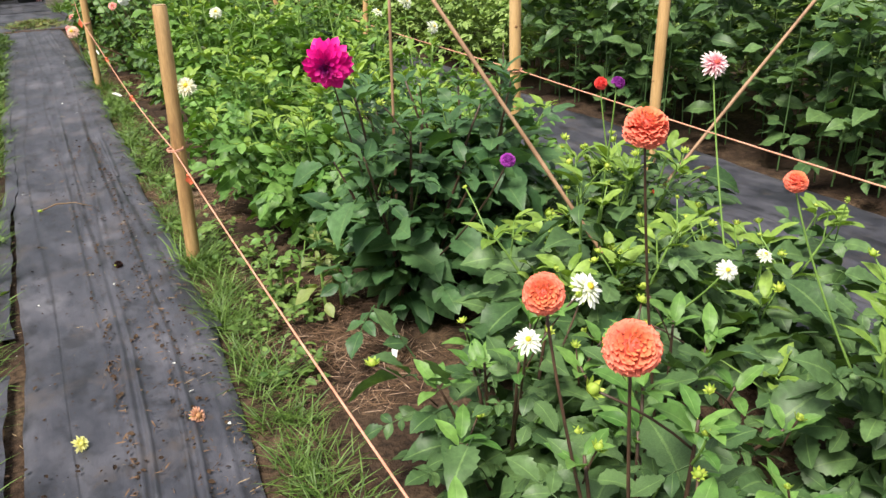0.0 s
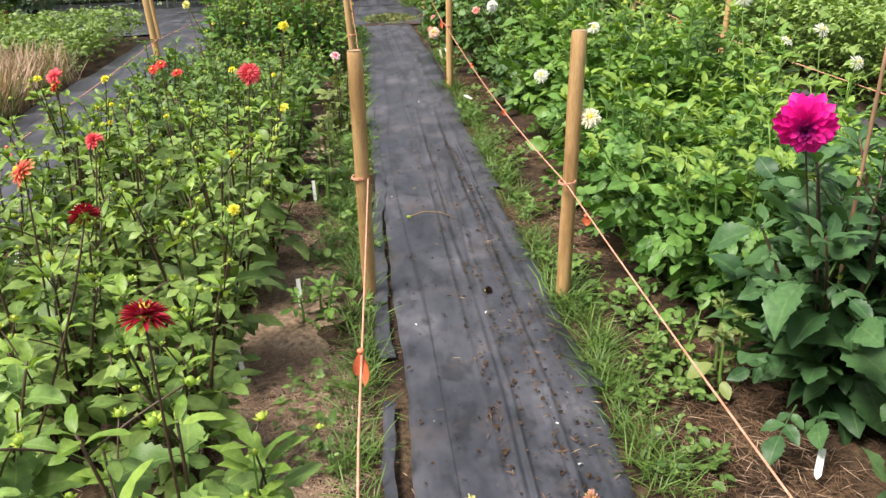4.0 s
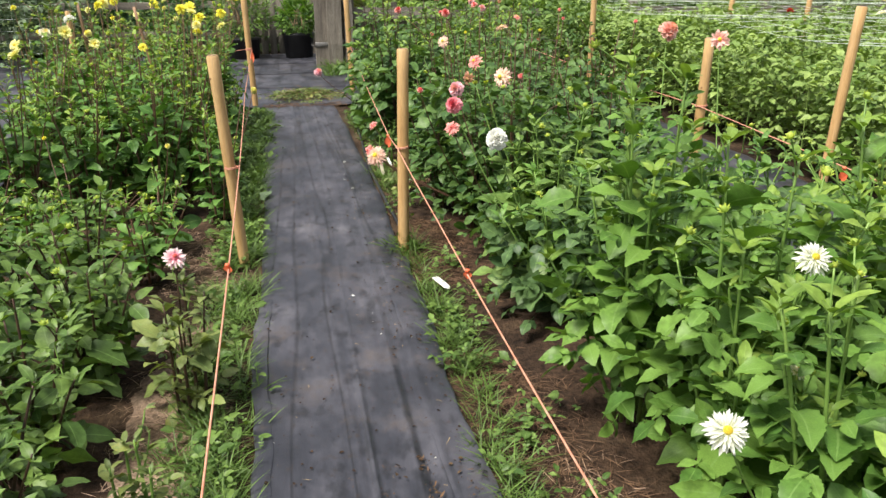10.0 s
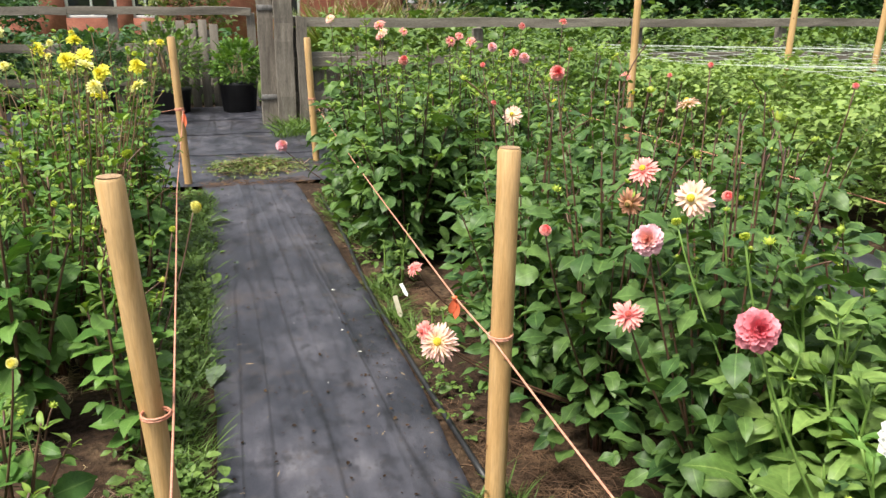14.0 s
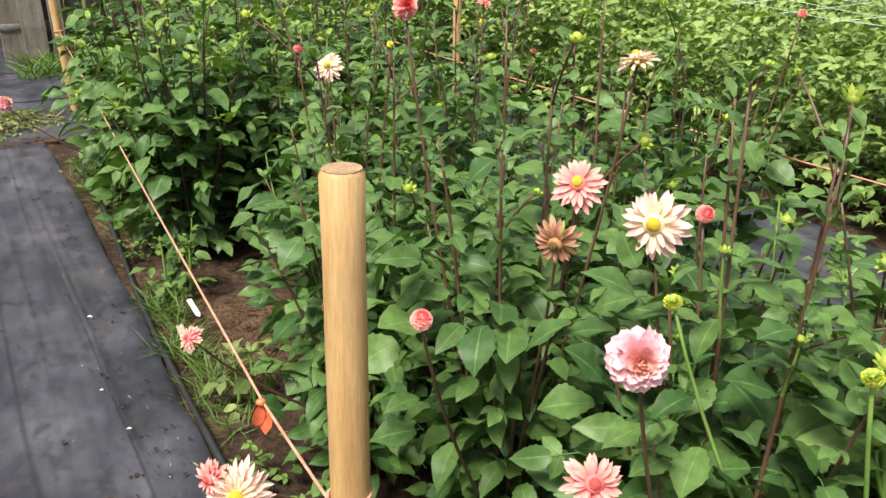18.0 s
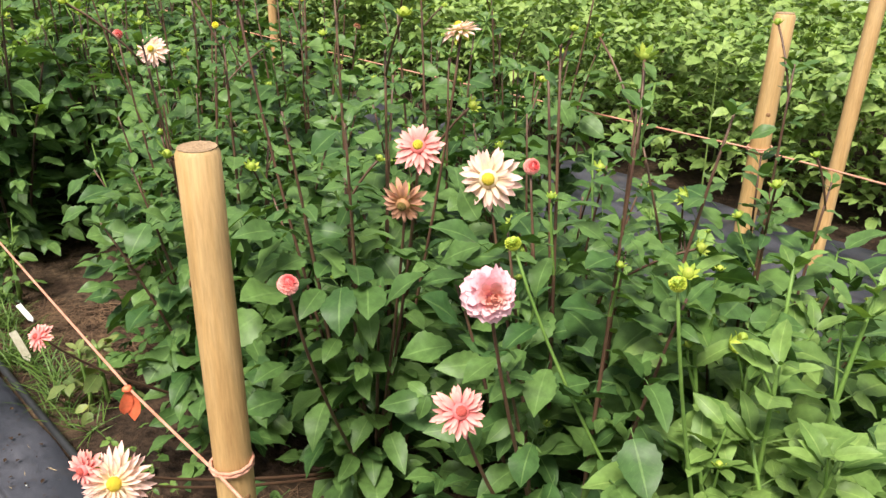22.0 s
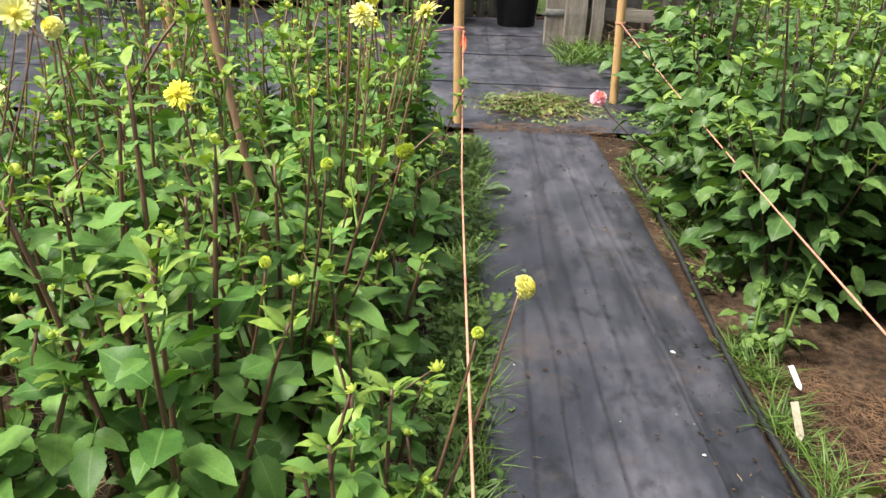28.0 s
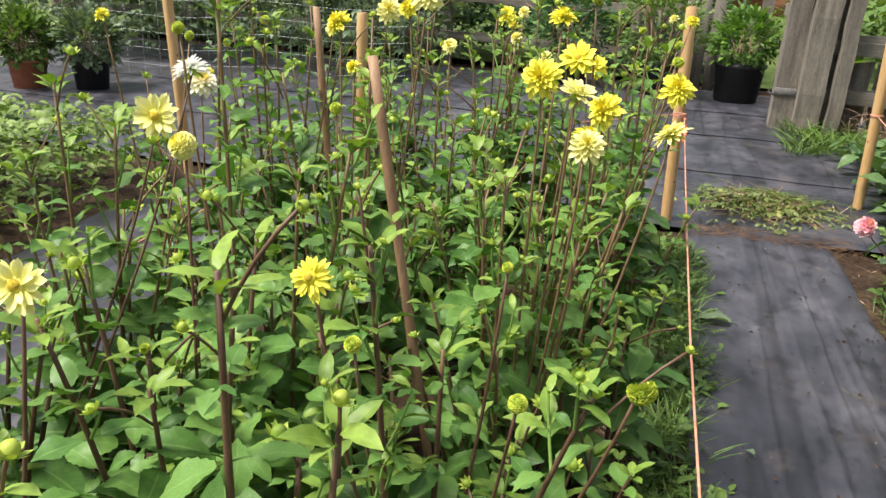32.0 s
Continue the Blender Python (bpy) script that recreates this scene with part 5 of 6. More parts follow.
def tub_plant(x, y, r0, h, bush_r, bush_h, leaf_mat, seed, label, pot_mat=None, round_pot=True):
    root = thing("potted_shrub", (x, y, 0), label, "potted plant", "pots by the gate")
    z = np.array([0, h * 0.93, h * 0.93, h, h, h * 0.9])
    rad = np.array([0.85, 1, 1.05, 1.06, 0.97, 0.95]) * r0
    v, f, uv = tube(np.stack([0 * z, 0 * z, z + np.arange(6) * 1e-4], 1), rad, 20)
    part("tub", Geo().add(v, f, uv), pot_mat or PLASTIC_BLACK, root)
    r = np.random.default_rng(seed)
    n = 500
    d = r.normal(size=(n, 3))
    d /= np.linalg.norm(d, axis=1)[:, None]
    p = d * (r.uniform(0.3, 1, n) ** 0.5)[:, None] * (bush_r, bush_r, bush_h / 2) + (0, 0, h + bush_h * 0.45)
    g = Geo()
    for k, s in enumerate(LEAVES["small"]):
        sel = np.arange(n) % 3 == k
        g.stamp(s, (frames(d + (0, 0, 0.4), r.normal(0, 0.4, n)) * 0.14 * r.uniform(0.6, 1.2, n)[:, None, None])[sel], p[sel])
    part("foliage", g, leaf_mat, root)
    for k in range(6):
        part("stem", Geo().add(*tube(bent((0.03 * k - 0.08, 0, h * 0.9), (r.normal(0, bush_r * 0.5), r.normal(0, bush_r * 0.5), h + bush_h * 0.7), 0.3, 5), [0.008] * 5, 5)), STEM_BROWN, root)
    return root


tub_plant(0.05, 17.4, 0.24, 0.42, 0.3, 0.5, LEAF_LUSH, 1, "leafy shrub in a large black plastic tub")
tub_plant(-0.8, 17.5, 0.26, 0.35, 0.45, 0.8, LEAF_MID, 2, "bushy shrub in a black plastic tub")
tub_plant(-1.7, 17.6, 0.25, 0.35, 0.4, 0.7, LEAF_DARK, 3, "bushy shrub in a black plastic tub")
tub_plant(-6.1, 14.7, 0.16, 0.26, 0.2, 0.4, LEAF_MID, 4, "small shrub in a terracotta pot", TERRACOTTA)
tub_plant(-5.6, 14.9, 0.16, 0.26, 0.22, 0.4, LEAF_GREY, 5, "small shrub in a black plastic pot")


# ---- what grows and lies between the rows ----
def blades(name, spots, per, length, width, leaf_mat, label, category, seed, up=1.0, spread=0.02, curl=0.45):
    """Tufts of narrow blades at spots, too many to count."""
    r = np.random.default_rng(seed)
    spots = np.asarray(spots, float)
    p = np.repeat(spots, per, 0)
    n = len(p)
    a = r.uniform(0, 6.28, n)
    p = p + np.stack([spread * r.normal(size=n), spread * r.normal(size=n), np.zeros(n)], 1)
    p[:, 2] = -0.03
    ways = np.stack([np.cos(a), np.sin(a), up * r.uniform(0.5, 2.2, n)], 1)
    T = frames(ways, r.normal(0, 0.5, n)) * (length * r.uniform(0.5, 1.2, n))[:, None, None]
    g = Geo().stamp(blade(1, width, 4, 0.3, curl, 0.15), T, p)
    return tagged(part(name, g, leaf_mat), label, category, kind="stuff")


def strewn(n, zones, seed):
    r = np.random.default_rng(seed)
    out = []
    total = sum(z[4] for z in zones)
    for x0, x1, y0, y1, share in zones:
        k = int(n * share / total)
        out.append(np.stack([r.uniform(x0, x1, k), r.uniform(y0, y1, k), np.zeros(k)], 1))
    return np.concatenate(out)


blades("edge_grass", strewn(300, [(0.42, 0.56, 1.9, 4.3, 4), (0.43, 0.54, 4.3, 8.6, 4), (0.46, 0.56, 9.6, 10.6, 1), (0.46, 0.6, 11.2, 12.9, 1), (0.5, 0.7, 0.2, 1.6, 1)], 81), 22, 0.12, 0.032, GRASS, "tufts of green grass along the path edge", "grass", 82)
blades("edge_grass", strewn(480, [(-0.46, -0.38, 1.0, 2.6, 0.5), (-0.46, -0.36, 2.6, 4.6, 1.8), (-0.58, -0.35, 4.6, 8.2, 7), (-0.52, -0.36, 8.4, 12.9, 9)], 83), 22, 0.13, 0.032, GRASS, "tufts of green grass along the path edge", "grass", 84)
blades("post_grass", [(0.45 + 0.06 * math.cos(k), y + 0.06 * math.sin(k), 0) for y in (4.0, 8.54) for k in range(7)], 14, 0.16, 0.04, GRASS, "grass at the foot of the stakes", "grass", 85)
blades("straw_mulch", strewn(5200, [(0.46, 1.0, 0.5, 4.0, 5), (0.46, 0.85, 4.0, 13.0, 6), (1.0, 2.2, 0.5, 13, 3)], 86), 5, 0.075, 0.03, DRY, "brown straw and dead leaf mulch on the bed", "mulch", 87, 0.06, 0.04, 0.1)
blades("straw_mulch", strewn(5200, [(-1.0, -0.4, 1.0, 5.0, 6), (-0.8, -0.42, 5.0, 13.0, 5), (-2.2, -1.0, 1.0, 13, 3)], 88), 5, 0.07, 0.03, STRAW_BLADE, "pale straw mulch on the bed", "mulch", 89, 0.06, 0.04, 0.1)
blades("straw_mulch", strewn(900, [(0.46, 1.1, 0.5, 4.5, 5), (0.46, 0.8, 4.5, 6.5, 2), (0.46, 0.8, 11.0, 13, 1)], 90), 4, 0.08, 0.028, STRAW_BLADE, "pale straw mulch on the bed", "mulch", 91, 0.06, 0.04, 0.1)
blades("edge_litter", strewn(260, [(-0.4, 0.45, 13.12, 13.3, 1)], 192), 4, 0.07, 0.03, DRY, "dead leaf litter at the fabric edge", "mulch", 193, 0.06, 0.03, 0.1).location.z = 0.04
blades("straw_mulch", strewn(900, [(-0.85, -0.46, 2.0, 4.8, 1)], 196), 6, 0.07, 0.035, STRAW_BLADE, "pale dry straw on the bare bed edge", "mulch", 197, 0.1, 0.04, 0.1)
blades("straw_mulch", strewn(2600, [(-1.0, -0.42, 1.6, 5.2, 1)], 198), 6, 0.075, 0.032, STRAW_BLADE, "pale dry straw on the bare bed edge", "mulch", 199, 0.12, 0.04, 0.1)
blades("straw_mulch", strewn(1900, [(0.46, 0.95, 8.6, 11.2, 3), (0.46, 0.7, 4.4, 8.5, 2)], 202), 5, 0.085, 0.026, DRY, "dark brown straw and leaf litter over the bed", "mulch", 203, 0.12, 0.04, 0.12)
blades("straw_mulch", strewn(1300, [(-1.6, -0.46, 9.2, 11.0, 3)], 200), 5, 0.085, 0.026, STRAW, "brown straw strewn over the bed", "mulch", 201, 0.12, 0.04, 0.12)
blades("dry_grass", strewn(300, [(-4.8, -3.45, 6.6, 9.8, 1)], 92), 18, 0.5, 0.018, STRAW_BLADE, "blond dry grass standing beside the fabric", "grass", 93, 2.4, 0.05, 0.2)
blades("green_grass", strewn(160, [(-4.8, -3.4, 6.2, 10.0, 1)], 292), 18, 0.36, 0.022, GRASS, "green grass among the dry stalks", "grass", 293, 2.0, 0.05, 0.3)
blades("gate_grass", strewn(50, [(0.35, 1.0, 15.3, 16.2, 1)], 94), 16, 0.28, 0.035, GRASS, "long grass at the foot of the gate", "grass", 95)


def weeds(name, spots, per, size, leaf_mat, label, seed, shape="small"):
    r = np.random.default_rng(seed)
    p = np.repeat(np.asarray(spots, float), per, 0)
    n = len(p)
    p = p + np.stack([r.normal(0, 0.05, n), r.normal(0, 0.06, n), r.uniform(-0.03, 0.05, n)], 1)
    a = r.uniform(0, 6.28, n)
    T = frames(np.stack([np.cos(a), np.sin(a), r.uniform(0.1, 0.8, n)], 1), r.normal(0, 0.3, n)) * (size * r.uniform(0.5, 1.2, n))[:, None, None]
    g = Geo()
    for k, s in enumerate(LEAVES[shape]):
        sel = np.arange(n) % len(LEAVES[shape]) == k
        g.stamp(s, T[sel], p[sel])
    return tagged(part(name, g, leaf_mat), label, "weeds", kind="stuff")


weeds("edge_weeds", strewn(75, [(0.46, 0.66, 5.0, 8.3, 4), (0.5, 0.7, 9.0, 12.8, 3), (0.5, 0.75, 2.8, 4.4, 3), (0.55, 0.8, 12.6, 13.6, 1)], 96), 14, 0.07, LEAF_MID, "low green weeds along the bed edge", 97)
weeds("edge_weeds", strewn(130, [(-0.58, -0.38, 8.4, 12.9, 10), (-0.6, -0.4, 2.8, 8.0, 4)], 98), 14, 0.07, LEAF_MID, "low green weeds along the bed edge", 99)


def young(x, y, h, n, leaf_mat, label, seed, size=0.1):
    return dahlia(x, y, h, 0.08, n, "small", leaf_mat, STEM_GREEN, size, label, True, (), 0, seed, "young plants at the bed edge", 0.06, 0.1, "young_plant", "young plant")


young(0.72, 3.45, 0.2, 3, LEAF_MID, "small green self-sown plant on the mulch", 1)
young(0.86, 3.3, 0.28, 3, LEAF_OLD, "young plant with yellowing lower leaves", 2)
young(0.62, 9.75, 0.22, 3, LEAF_OLD, "young plant with yellowing lower leaves", 3)
young(0.6, 10.6, 0.25, 3, LEAF_MID, "young green plant at the bed edge", 4)
young(-0.58, 3.95, 0.2, 3, LEAF_LUSH, "young green plant at the bed edge", 5)
young(-0.62, 6.3, 0.3, 4, LEAF_OLD, "young plant with yellowing lower leaves", 6)
young(-0.6, 5.5, 0.3, 4, LEAF_MID, "young green plant at the bed edge", 7)

# crumbs of soil, petals and leaf scraps on the fabric
_r = np.random.default_rng(101)
_n = 3200
_p = np.stack([np.where(_r.uniform(0, 1, _n) < 0.4, _r.normal(0.3, 0.06, _n).clip(-0.3, 0.4), _r.uniform(-0.31, 0.4, _n)), 0.8 + 12.2 * _r.uniform(0, 1, _n) ** 1.9, np.full(_n, 0.016)], 1)
_a = _r.uniform(0, 6.28, _n)
_T = frames(np.stack([np.cos(_a), np.sin(_a), 0 * _a], 1), _r.normal(0, 0.3, _n)) * (0.005 + 0.016 * _r.uniform(0, 1, _n) ** 3)[:, None, None]
_scrap = blade(1, 0.6, 3, 0.4, 0.2)
_q = []
for _c, _drift, _, _, _ph in PATH_FOLDS[:6] + [(0.36, 0, 0, 0, 0)]:
    _y = 1.0 + 5.5 * _r.uniform(0, 1, 260) ** 1.3
    _q.append(np.stack([(_c + _drift * _y - 0.015 * np.sin(0.9 * _y + _ph)) * 0.88 + _r.normal(0.02, 0.009, 260), _y, np.full(260, 0.02)], 1))
_q = np.concatenate(_q)
_b = _r.uniform(0, 6.28, len(_q))
_t = frames(np.stack([np.cos(_b), np.sin(_b), 0 * _b], 1), _r.normal(0, 0.4, len(_q))) * (0.006 + 0.02 * _r.uniform(0, 1, len(_q)) ** 2.5)[:, None, None]
tagged(part("fold_dirt", Geo().stamp(_scrap, _t[::2], _q[::2]), SOIL), "brown soil and scraps caught in the fabric folds", "debris", kind="stuff")
tagged(part("fold_litter", Geo().stamp(blade(1.6, 0.2, 3, 0.3, 0.1), _t[1::2], _q[1::2]), DRY), "dry leaf scraps caught in the fabric folds", "debris", kind="stuff")
tagged(part("soil_crumbs", Geo().stamp(_scrap, _T[:2500], _p[:2500]), SOIL), "dark crumbs and dead scraps on the path fabric", "debris", kind="stuff")
tagged(part("petal_scraps", Geo().stamp(_scrap, _T[2500:2570], _p[2500:2570]), PETALS["ball_white"]), "pale fallen petal scraps on the path fabric", "debris", kind="stuff")
tagged(part("twig_scraps", Geo().stamp(blade(2.2, 0.12, 3, 0.3, 0.05), _T[2680:], _p[2680:]), STRAW), "straw scraps on the path fabric", "debris", kind="stuff")


def fallen_leaf(x, y, size, turn, leaf_mat, label, k=0):
    g = Geo().add(*LEAVES["broad"][k])
    return tagged(part("fallen_leaf", g, leaf_mat, at=Matrix.Translation((x, y, 0.025)) @ pose(0, 0, 0, 8, 6, turn) @ Matrix.Diagonal((size, size, size, 1))), label, "fallen leaf", "fallen leaves on the path")


for x, y, sz, tn, k in ((-0.2, 11.95, 0.2, 70, 0), (-0.28, 11.5, 0.17, 80, 1), (-0.2, 11.02, 0.05, 30, 2), (-0.31, 9.72, 0.14, 160, 0), (0.03, 13.5, 0.12, 10, 2), (0.5, 12.95, 0.15, -60, 2), (-0.3, 12.6, 0.1, 40, 1)):
    fallen_leaf(x, y, sz, tn, LEAF_GREY, "wilted pale-green leaf lying on the path fabric", k)


def fallen_flower(x, y, style, colour, dia, label):
    f = tagged(part("fallen_flower", FLOWER_CACHE.get((style, colour)) or flower_mesh(style, colour), None, at=Matrix.Translation((x, y, 0.01 + dia * 0.3)) @ pose(0, 0, 0, 60, 20, 30) @ Matrix.Diagonal((dia, dia, dia, 1))), label, "fallen flower", "fallen flowers")
    part("calyx", CALYX_MESH, None, f)


fallen_flower(-0.09, 2.75, "star", "pale", 0.05, "small yellow-green flower head dropped on the path")
fallen_flower(0.24, 2.72, "star", "faded", 0.06, "spent pink-brown flower head dropped on path")
fallen_flower(0.153, 4.07, "deco", "spent", 0.045, "shrivelled dark flower head on the path")
fallen_flower(2.55, 3.3, "deco", "red", 0.05, "red flower head dropped on the fabric")
fallen_flower(2.75, 3.6, "deco", "red", 0.05, "red flower head dropped on the fabric")
fallen_flower(2.5, 2.9, "deco", "red", 0.045, "red flower head dropped on the fabric")
_g = Geo().add(*tube([(0, 0, 0.012), (0.08, 0.02, 0.03), (0.17, 0.01, 0.025), (0.25, -0.06, 0.012)], [0.004, 0.004, 0.003, 0.002], 5))
_t = tagged(part("fallen_stalk", _g, STEM_BROWN, at=Matrix.Translation((-0.14, 5.02, 0.01))), "dead flower stalk lying on the path", "stalk")
part("bud", BUD_MESH, None, _t, at=Matrix.Translation((0, 0, 0.012)) @ Matrix.Diagonal((0.018, 0.018, 0.018, 1)))


def plant_label(x, y, lie, turn, size=(0.018, 0.13), mat_=PLASTIC_WHITE, label="white plastic plant label stuck in the soil"):
    g = Geo().add(*box((-size[0] / 2, 0, -0.001), (size[0] / 2, size[1] * 0.85, 0.001), 0.0004))
    v = np.array([(-size[0] / 2, 0, -0.001), (size[0] / 2, 0, -0.001), (0, -size[1] * 0.15, -0.001), (-size[0] / 2, 0, 0.001), (size[0] / 2, 0, 0.001), (0, -size[1] * 0.15, 0.001)])
    g.add(v, [np.array([[0, 2, 1], [3, 4, 5]]), np.array([[0, 1, 4, 3], [1, 2, 5, 4], [2, 0, 3, 5]])])
    return tagged(part("plant_label", g, mat_, at=Matrix.Translation((x, y, 0.02)) @ pose(0, 0, 0, lie, 0, turn), smooth=False), label, "label", "plant labels")


plant_label(0.9, 2.75, 30, -35, (0.02, 0.1))
plant_label(-0.65, 4.06, 75, 10)
plant_label(-0.81, 3.5, 70, 30)
plant_label(-2.0, 4.55, 60, -10)
plant_label(0.51, 10.07, 55, 15, (0.025, 0.11), PALE_WOOD, "pale wooden plant label leaning in the mulch")
plant_label(0.6, 10.32, 40, 20, (0.02, 0.08))
plant_label(0.56, 7.85, 5, 20, (0.035, 0.14))
plant_label(-0.66, 5.4, 80, 10)


def cane(x, y, h, dx, dy, radius, label):
    z = np.linspace(-0.04, h, 12)
    rad = np.full(12, radius) * np.where(np.arange(12) % 3 == 0, 1.15, 1.0)
    return tagged(part("bamboo_cane", Geo().add(*tube(np.stack([dx * z / h, dy * z / h, z], 1), rad, 8)), CANE, at=Matrix.Translation((x, y, 0))), label, "cane", "canes in the beds")


cane(1.077, 3.095, 1.2, 0.025, 0.0, 0.0055, "thin brown bamboo cane beside the dark-leaved dahlia")
cane(1.74, 2.31, 1.23, -0.549, 0.766, 0.007, "leaning pale cane behind the dark-leaved dahlia")
cane(-0.9, 10.15, 1.22, -0.22, 0.03, 0.01, "leaning brown cane among yellow dahlias")
cane(1.87, 2.96, 1.3, 1.375, -0.02, 0.007, "leaning weathered cane over the fabric path")
cane(-1.6, 11.2, 1.2, -0.12, 0.05, 0.012, "leaning brown cane among yellow dahlias")


def hose(points, label):
    return tagged(part("irrigation_hose", Geo().add(*tube(points, 0.011, 8)), PLASTIC_BLACK), label, "hose")


_y = np.linspace(8.7, 12.6, 40)
hose(np.stack([0.455 + 0.02 * np.sin(1.7 * _y), _y, 0.008 + 0.004 * np.sin(4 * _y)], 1), "black irrigation hose along the path edge")

# heap of clippings at the end of the path
_r = np.random.default_rng(111)
heap = thing("clippings_heap", (0.04, 13.75, 0), "low heap of wilted plant clippings on the fabric", "heap")
_n = 1500
_q = np.stack([_r.normal(0, 0.19, _n), _r.normal(0, 0.15, _n), np.zeros(_n)], 1)
_q[:, 2] = 0.02 + 0.09 * np.exp(-((_q[:, 0] / 0.3) ** 2 + (_q[:, 1] / 0.22) ** 2)) * _r.uniform(0.2, 1, _n)
_a = _r.uniform(0, 6.28, _n)
_T = frames(np.stack([np.cos(_a), np.sin(_a), _r.normal(0, 0.2, _n)], 1), _r.normal(0, 0.5, _n))
tagged(part("straw", Geo().stamp(blade(1, 0.035, 4, 0.3, 0.15), (_T * _r.uniform(0.05, 0.2, _n)[:, None, None])[:500], _q[:500]), DRY, heap), kind="stuff")
tagged(part("pale_straw", Geo().stamp(blade(1, 0.03, 4, 0.3, 0.15), (_T * _r.uniform(0.05, 0.2, _n)[:, None, None])[500:700], _q[500:700]), STRAW_BLADE, heap), kind="stuff")
tagged(part("wilted_foliage", Geo().stamp(LEAVES["small"][0], (_T * _r.uniform(0.04, 0.1, _n)[:, None, None])[700:1200], _q[700:1200]), LEAF_OLD, heap), kind="stuff")
tagged(part("clipped_grass", Geo().stamp(blade(1, 0.035, 4, 0.3, 0.2), (_T * 0.14)[1200:], _q[1200:] + (0.02, 0.03, 0.01)), GRASS, heap), kind="stuff")

# netting over the far rows
_g = Geo()
for x in np.arange(3.7, 9.6, 0.3):
    y = np.linspace(0.8, 15.2, 30)
    _g.add(*tube(np.stack([x + 0.02 * np.sin(3 * y), y, 0.97 + 0.03 * np.sin(2 * y + x)], 1), 0.0016, 3, False))
for y in np.arange(0.8, 15.2, 0.3):
    x = np.linspace(3.6, 9.6, 16)
    _g.add(*tube(np.stack([x, y + 0.02 * np.sin(3 * x), 0.97 + 0.03 * np.sin(2 * y + x)], 1), 0.0016, 3, False))
tagged(part("support_netting", _g, NET), "white plastic support netting stretched over the crop", "netting", kind="stuff")
_g = Geo()
for z in np.arange(0.2, 1.6, 0.15):
    x = np.linspace(-9, -3.0, 20)
    _g.add(*tube(np.stack([x, 16.0 + 0.25 * (x + 3), z + 0.02 * np.sin(4 * x)], 1), 0.0014, 3, False))
for x in np.arange(-9, -3.0, 0.15):
    _g.add(*tube(np.stack([np.full(4, x), np.full(4, 16.0 + 0.25 * (x + 3)), np.linspace(0.1, 1.6, 4)], 1), 0.0007, 3, False))
tagged(part("support_netting", _g, NET), "white plastic netting hung before the back plants", "netting", kind="stuff")


def far_flowers(spots, style, colour, dia, label, seed):
    """Flower stalks that stand out of the far rows."""
    r = np.random.default_rng(seed)
    for x, y, z in spots:
        root = thing("flower_stalk", (x, y, 0), label, "flower", "flowers in the far rows")
        if (style, colour) not in FLOWER_CACHE:
            FLOWER_CACHE[(style, colour)] = flower_mesh(style, colour)
        part("stem", Geo().add(*tube(bent((0, 0, 0), (0.02, 0, z - 0.015), 0.5, 5), 0.004, 5)), STEM_GREEN, root)
        part("flower", FLOWER_CACHE[(style, colour)], None, root, at=Matrix.Translation((0.02, 0, z)) @ pose(0, 0, 0, r.normal(20, 15), r.normal(-10, 10), r.uniform(0, 360)) @ Matrix.Diagonal((dia, dia, dia * 0.8, 1)))


far_flowers([(4.4, 4.0, 0.95), (4.9, 4.3, 0.98), (3.75, 3.3, 0.85), (4.0, 5.1, 0.95), (5.6, 8.6, 1.02), (5.0, 9.8, 1.05), (6.3, 10.6, 1.05), (4.6, 11.5, 1.05)], "deco", "red", 0.075, "red zinnia on a green stalk", 121)
far_flowers([(3.7, 2.7, 0.8), (3.9, 2.2, 0.8)], "open", "purple", 0.08, "purple zinnia on a green stalk", 122)
far_flowers([(4.2, 7.0, 0.98), (4.8, 8.1, 1.0), (5.2, 11.0, 1.05), (6.0, 12.0, 1.1), (6.6, 12.4, 1.1), (6.9, 11.6, 1.1)], "open", "cream", 0.09, "cream flower on a green stalk", 123)
far_flowers([(5.5, 11.9, 1.2), (6.2, 12.8, 1.22)], "deco", "darkred", 0.07, "dark red flower on a tall stalk", 124)
far_flowers([(4.6, 5.6, 0.95), (5.9, 7.4, 1.0), (6.1, 7.9, 1.0), (6.6, 8.8, 1.0)], "open", "yellow", 0.07, "yellow flower on a green stalk", 125)

# beyond the fence
tagged(part("lawn", Geo().add(*sheet(np.arange(-14, 24.1, 1.0), np.arange(18.7, 33.1, 1.0), lambda X, Y: 0.02 + 0.01 * waves(X, Y, 4, 0.6))), LAWN), "mown green lawn beyond the fence", "lawn", kind="structure")


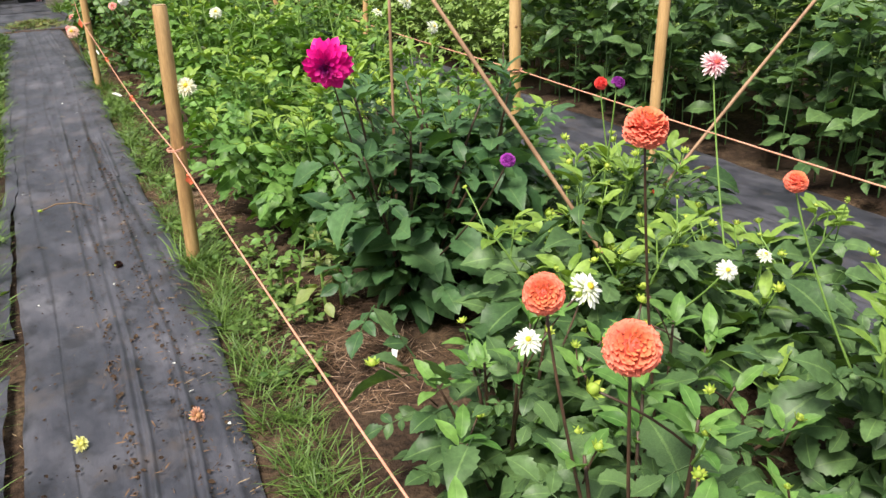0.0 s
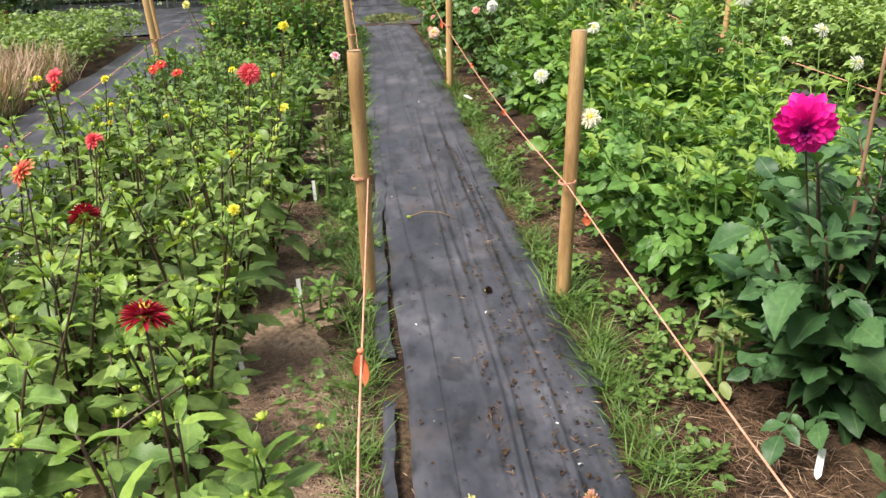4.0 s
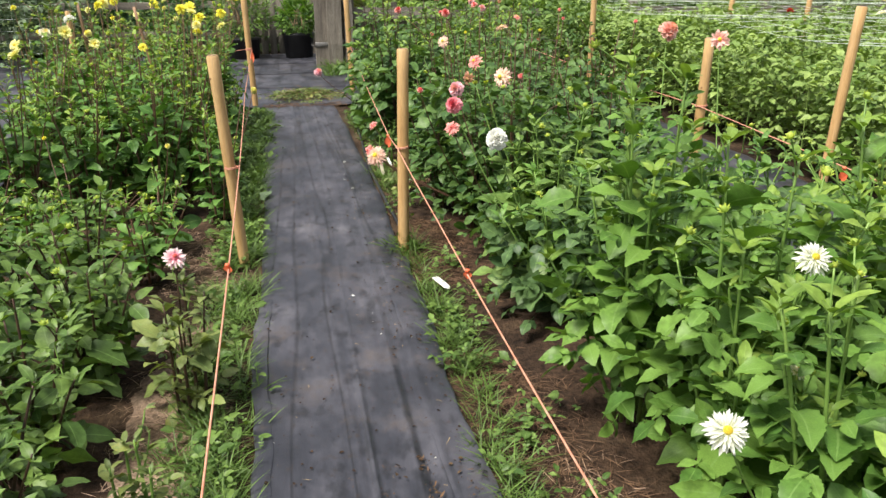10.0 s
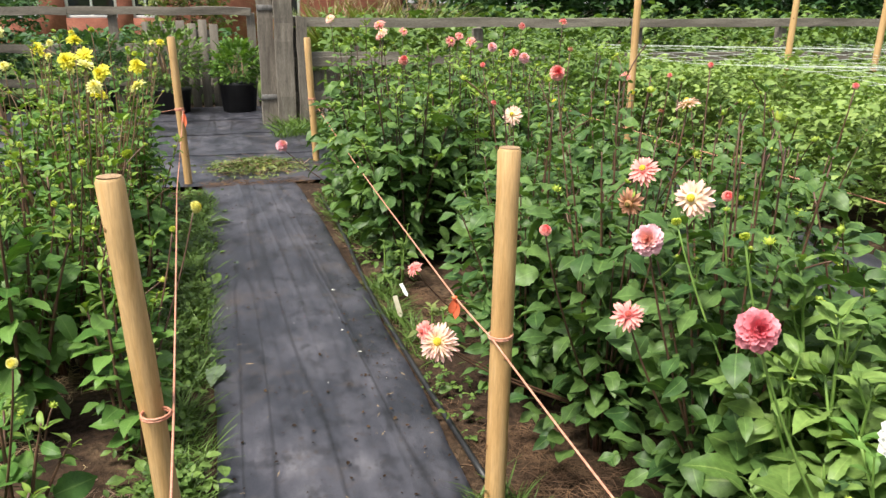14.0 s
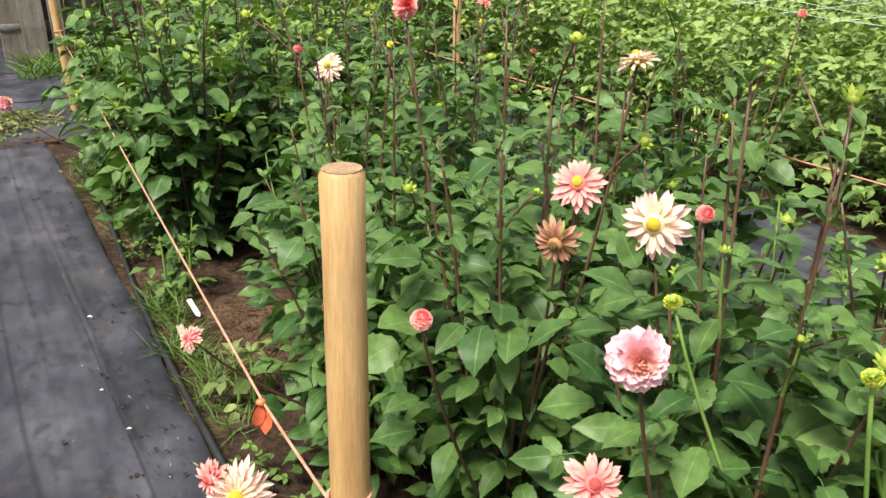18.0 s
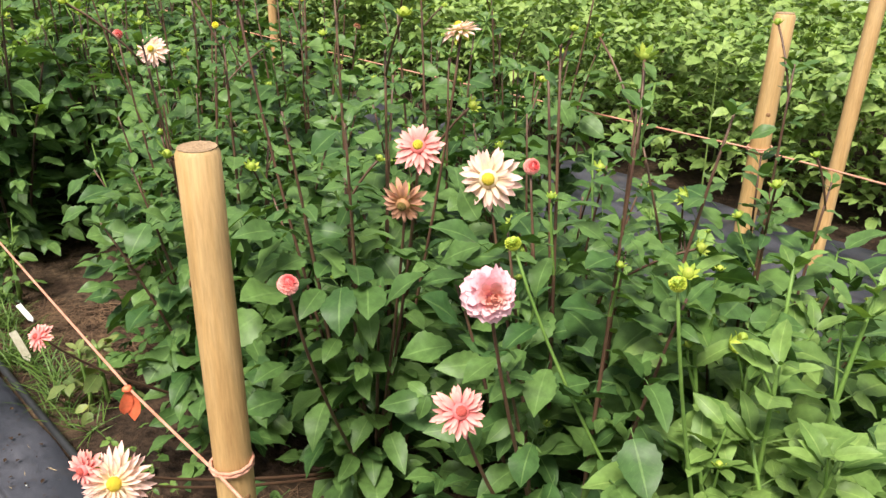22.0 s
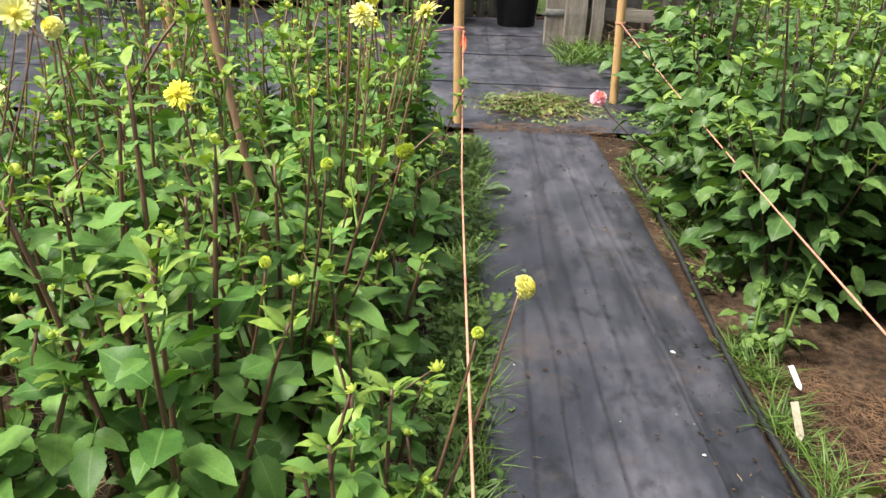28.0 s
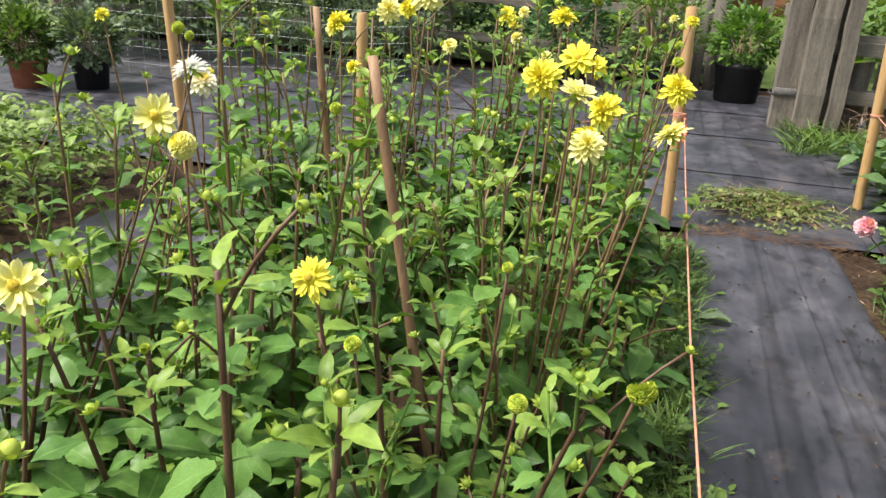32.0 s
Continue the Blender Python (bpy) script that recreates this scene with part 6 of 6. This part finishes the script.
def house(x0, x1, y, h):
    root = thing("brick_house", (x0, y, 0), "red-brick house with white window frames", "house")
    w = x1 - x0
    wins = [(0.3, 1.5), (2.15, 3.5), (3.9, 4.6), (7.6, 8.6)]
    cuts = [0] + [c for a, b in wins for c in (a, b)] + [w]
    for a, b in zip(cuts[::2], cuts[1::2]):
        part("wall", Geo().add(*box((a, 0, -0.1), (b, 0.3, h), 0)), BRICK, root)
    for a, b in wins:
        part("wall", Geo().add(*box((a, 0, -0.1), (b, 0.3, 0.9), 0)), BRICK, root)
        part("wall", Geo().add(*box((a, 0, 2.1), (b, 0.3, h), 0)), BRICK, root)
        win = new("window")
        win.parent = root
        for lo, hi in (((a, 0.08, 0.9), (a + 0.08, 0.16, 2.1)), ((b - 0.08, 0.08, 0.9), (b, 0.16, 2.1)), ((a + 0.08, 0.08, 0.9), (b - 0.08, 0.16, 0.98)), ((a + 0.08, 0.08, 2.02), (b - 0.08, 0.16, 2.1)), (((a + b) / 2 - 0.03, 0.08, 0.98), ((a + b) / 2 + 0.03, 0.16, 2.02))):
            part("window_frame", Geo().add(*box(lo, hi, 0.005)), PAINT_WHITE, win)
        part("pane", Geo().add(*box((a + 0.08, 0.11, 0.98), (b - 0.08, 0.125, 2.02), 0)), GLASS_DARK, win)
    part("roof", Geo().add(np.array([(-0.4, -0.4, h), (w + 0.4, -0.4, h), (w + 0.4, 3.5, h + 2.6), (-0.4, 3.5, h + 2.6), (-0.4, 7.4, h), (w + 0.4, 7.4, h)]), [np.array([[0, 1, 2, 3], [3, 2, 5, 4]]), ]), ROOF, root, smooth=False)
    return root


house(-6.2, 5.5, 31.5, 2.6)
for x, y, seed in ((2.2, 23.5, 1), (3.1, 23.8, 2), (4.0, 24.0, 3)):
    root = thing("pampas_grass", (x, y, 0), "clump of pampas grass with pale plumes", "pampas grass", "pampas clumps")
    r = np.random.default_rng(seed)
    n = 650
    a = r.uniform(0, 6.28, n)
    T = frames(np.stack([np.cos(a), np.sin(a), r.uniform(1, 3, n)], 1), r.normal(0, 0.3, n)) * r.uniform(1.0, 1.9, n)[:, None, None]
    part("leaves", Geo().stamp(blade(1, 0.025, 5, 0.3, 0.5, 0.15), T, np.stack([0.15 * np.cos(a), 0.15 * np.sin(a), 0 * a], 1)), LEAF_OLD, root)
    for k in range(7):
        q = np.array([0.5 * np.cos(k * 2.4), 0.4 * np.sin(k * 2.4), 1.7 + 0.25 * np.cos(k)])
        part("plume_stem", Geo().add(*tube(bent((0, 0, 0), q, 0.4, 6), 0.008, 5)), STRAW, root)
        m = 60
        b = r.uniform(0, 6.28, m)
        u = r.uniform(0, 1, m)
        part("plume", Geo().stamp(blade(1, 0.12, 3, 0.2, 0.3), frames(np.stack([0.5 * np.cos(b), 0.5 * np.sin(b), np.full(m, 1.0)], 1), 0 * b) * 0.14, q + np.stack([0 * u, 0 * u, -0.5 * u], 1)), STRAW_BLADE, root)
bin_ = thing("compost_bin", (-1.1, 18.0, 0), "grey weathered pallet-board compost bin by fence", "compost bin")
for k in range(7):
    part("board", Geo().add(*box((0.14 * k, 0, 0), (0.14 * k + 0.11, 0.025, 1.15 + 0.04 * math.sin(3 * k)), 0.004)), OLD_WOOD, bin_)
for z in (0.2, 0.95):
    part("cross_rail", Geo().add(*box((0, 0.026, z), (0.95, 0.06, z + 0.1), 0.004)), OLD_RAIL, bin_)


# hinges and latch of the gate
for z in (0.35, 1.35):
    part("hinge", Geo().add(*box((-0.15, 0.02, z - 0.03), (0.1, 0.034, z + 0.03), 0.003)), METAL, gate)
part("latch", Geo().add(*tube([(-0.14, 0.0, 0.32), (-0.2, -0.01, 0.34), (-0.2, -0.01, 0.4)], 0.012, 6)), METAL, gate)

# boarded bay beside the gate, half full of straw and cuttings
bay = thing("compost_bay", (0.8, 16.3, 0), "weathered board bay half full of straw beside the gate", "compost bay")
for k in range(6):
    part("board", Geo().add(*rough_board((0.06 + 0.2 * k, 0.03, 0.02), (0.22 + 0.2 * k, 0.055, 0.62 + 0.05 * math.sin(2.3 * k)), 7, 0.006, 300 + k)), OLD_WOOD, bay, smooth=False)
for k, dx in enumerate((0.0, 0.62, 1.24)):
    part("corner_post", Geo().add(*rough_board((dx - 0.04, -0.03, -0.03), (dx + 0.04, 0.02, 0.98 - 0.05 * k), 7, 0.007, 320 + k)), OLD_WOOD, bay, smooth=False)
for z in (0.3, 0.74):
    part("cross_board", Geo().add(*rough_board((-0.06, -0.065, z), (1.3, -0.035, z + 0.11), 9, 0.006, 330 + int(z * 10))), OLD_RAIL, bay, smooth=False)
_r = np.random.default_rng(340)
_n = 700
_q = np.stack([_r.uniform(0.0, 1.25, _n), _r.uniform(-0.32, 0.0, _n), 0.02 + 0.22 * _r.uniform(0, 1, _n) ** 2], 1)
_a = _r.uniform(0, 6.28, _n)
_T = frames(np.stack([np.cos(_a), np.sin(_a), _r.normal(0, 0.4, _n)], 1), _r.normal(0, 0.5, _n)) * _r.uniform(0.08, 0.24, _n)[:, None, None]
tagged(part("straw", Geo().stamp(blade(1, 0.03, 4, 0.3, 0.2), _T, _q), STRAW_BLADE, bay), kind="stuff")
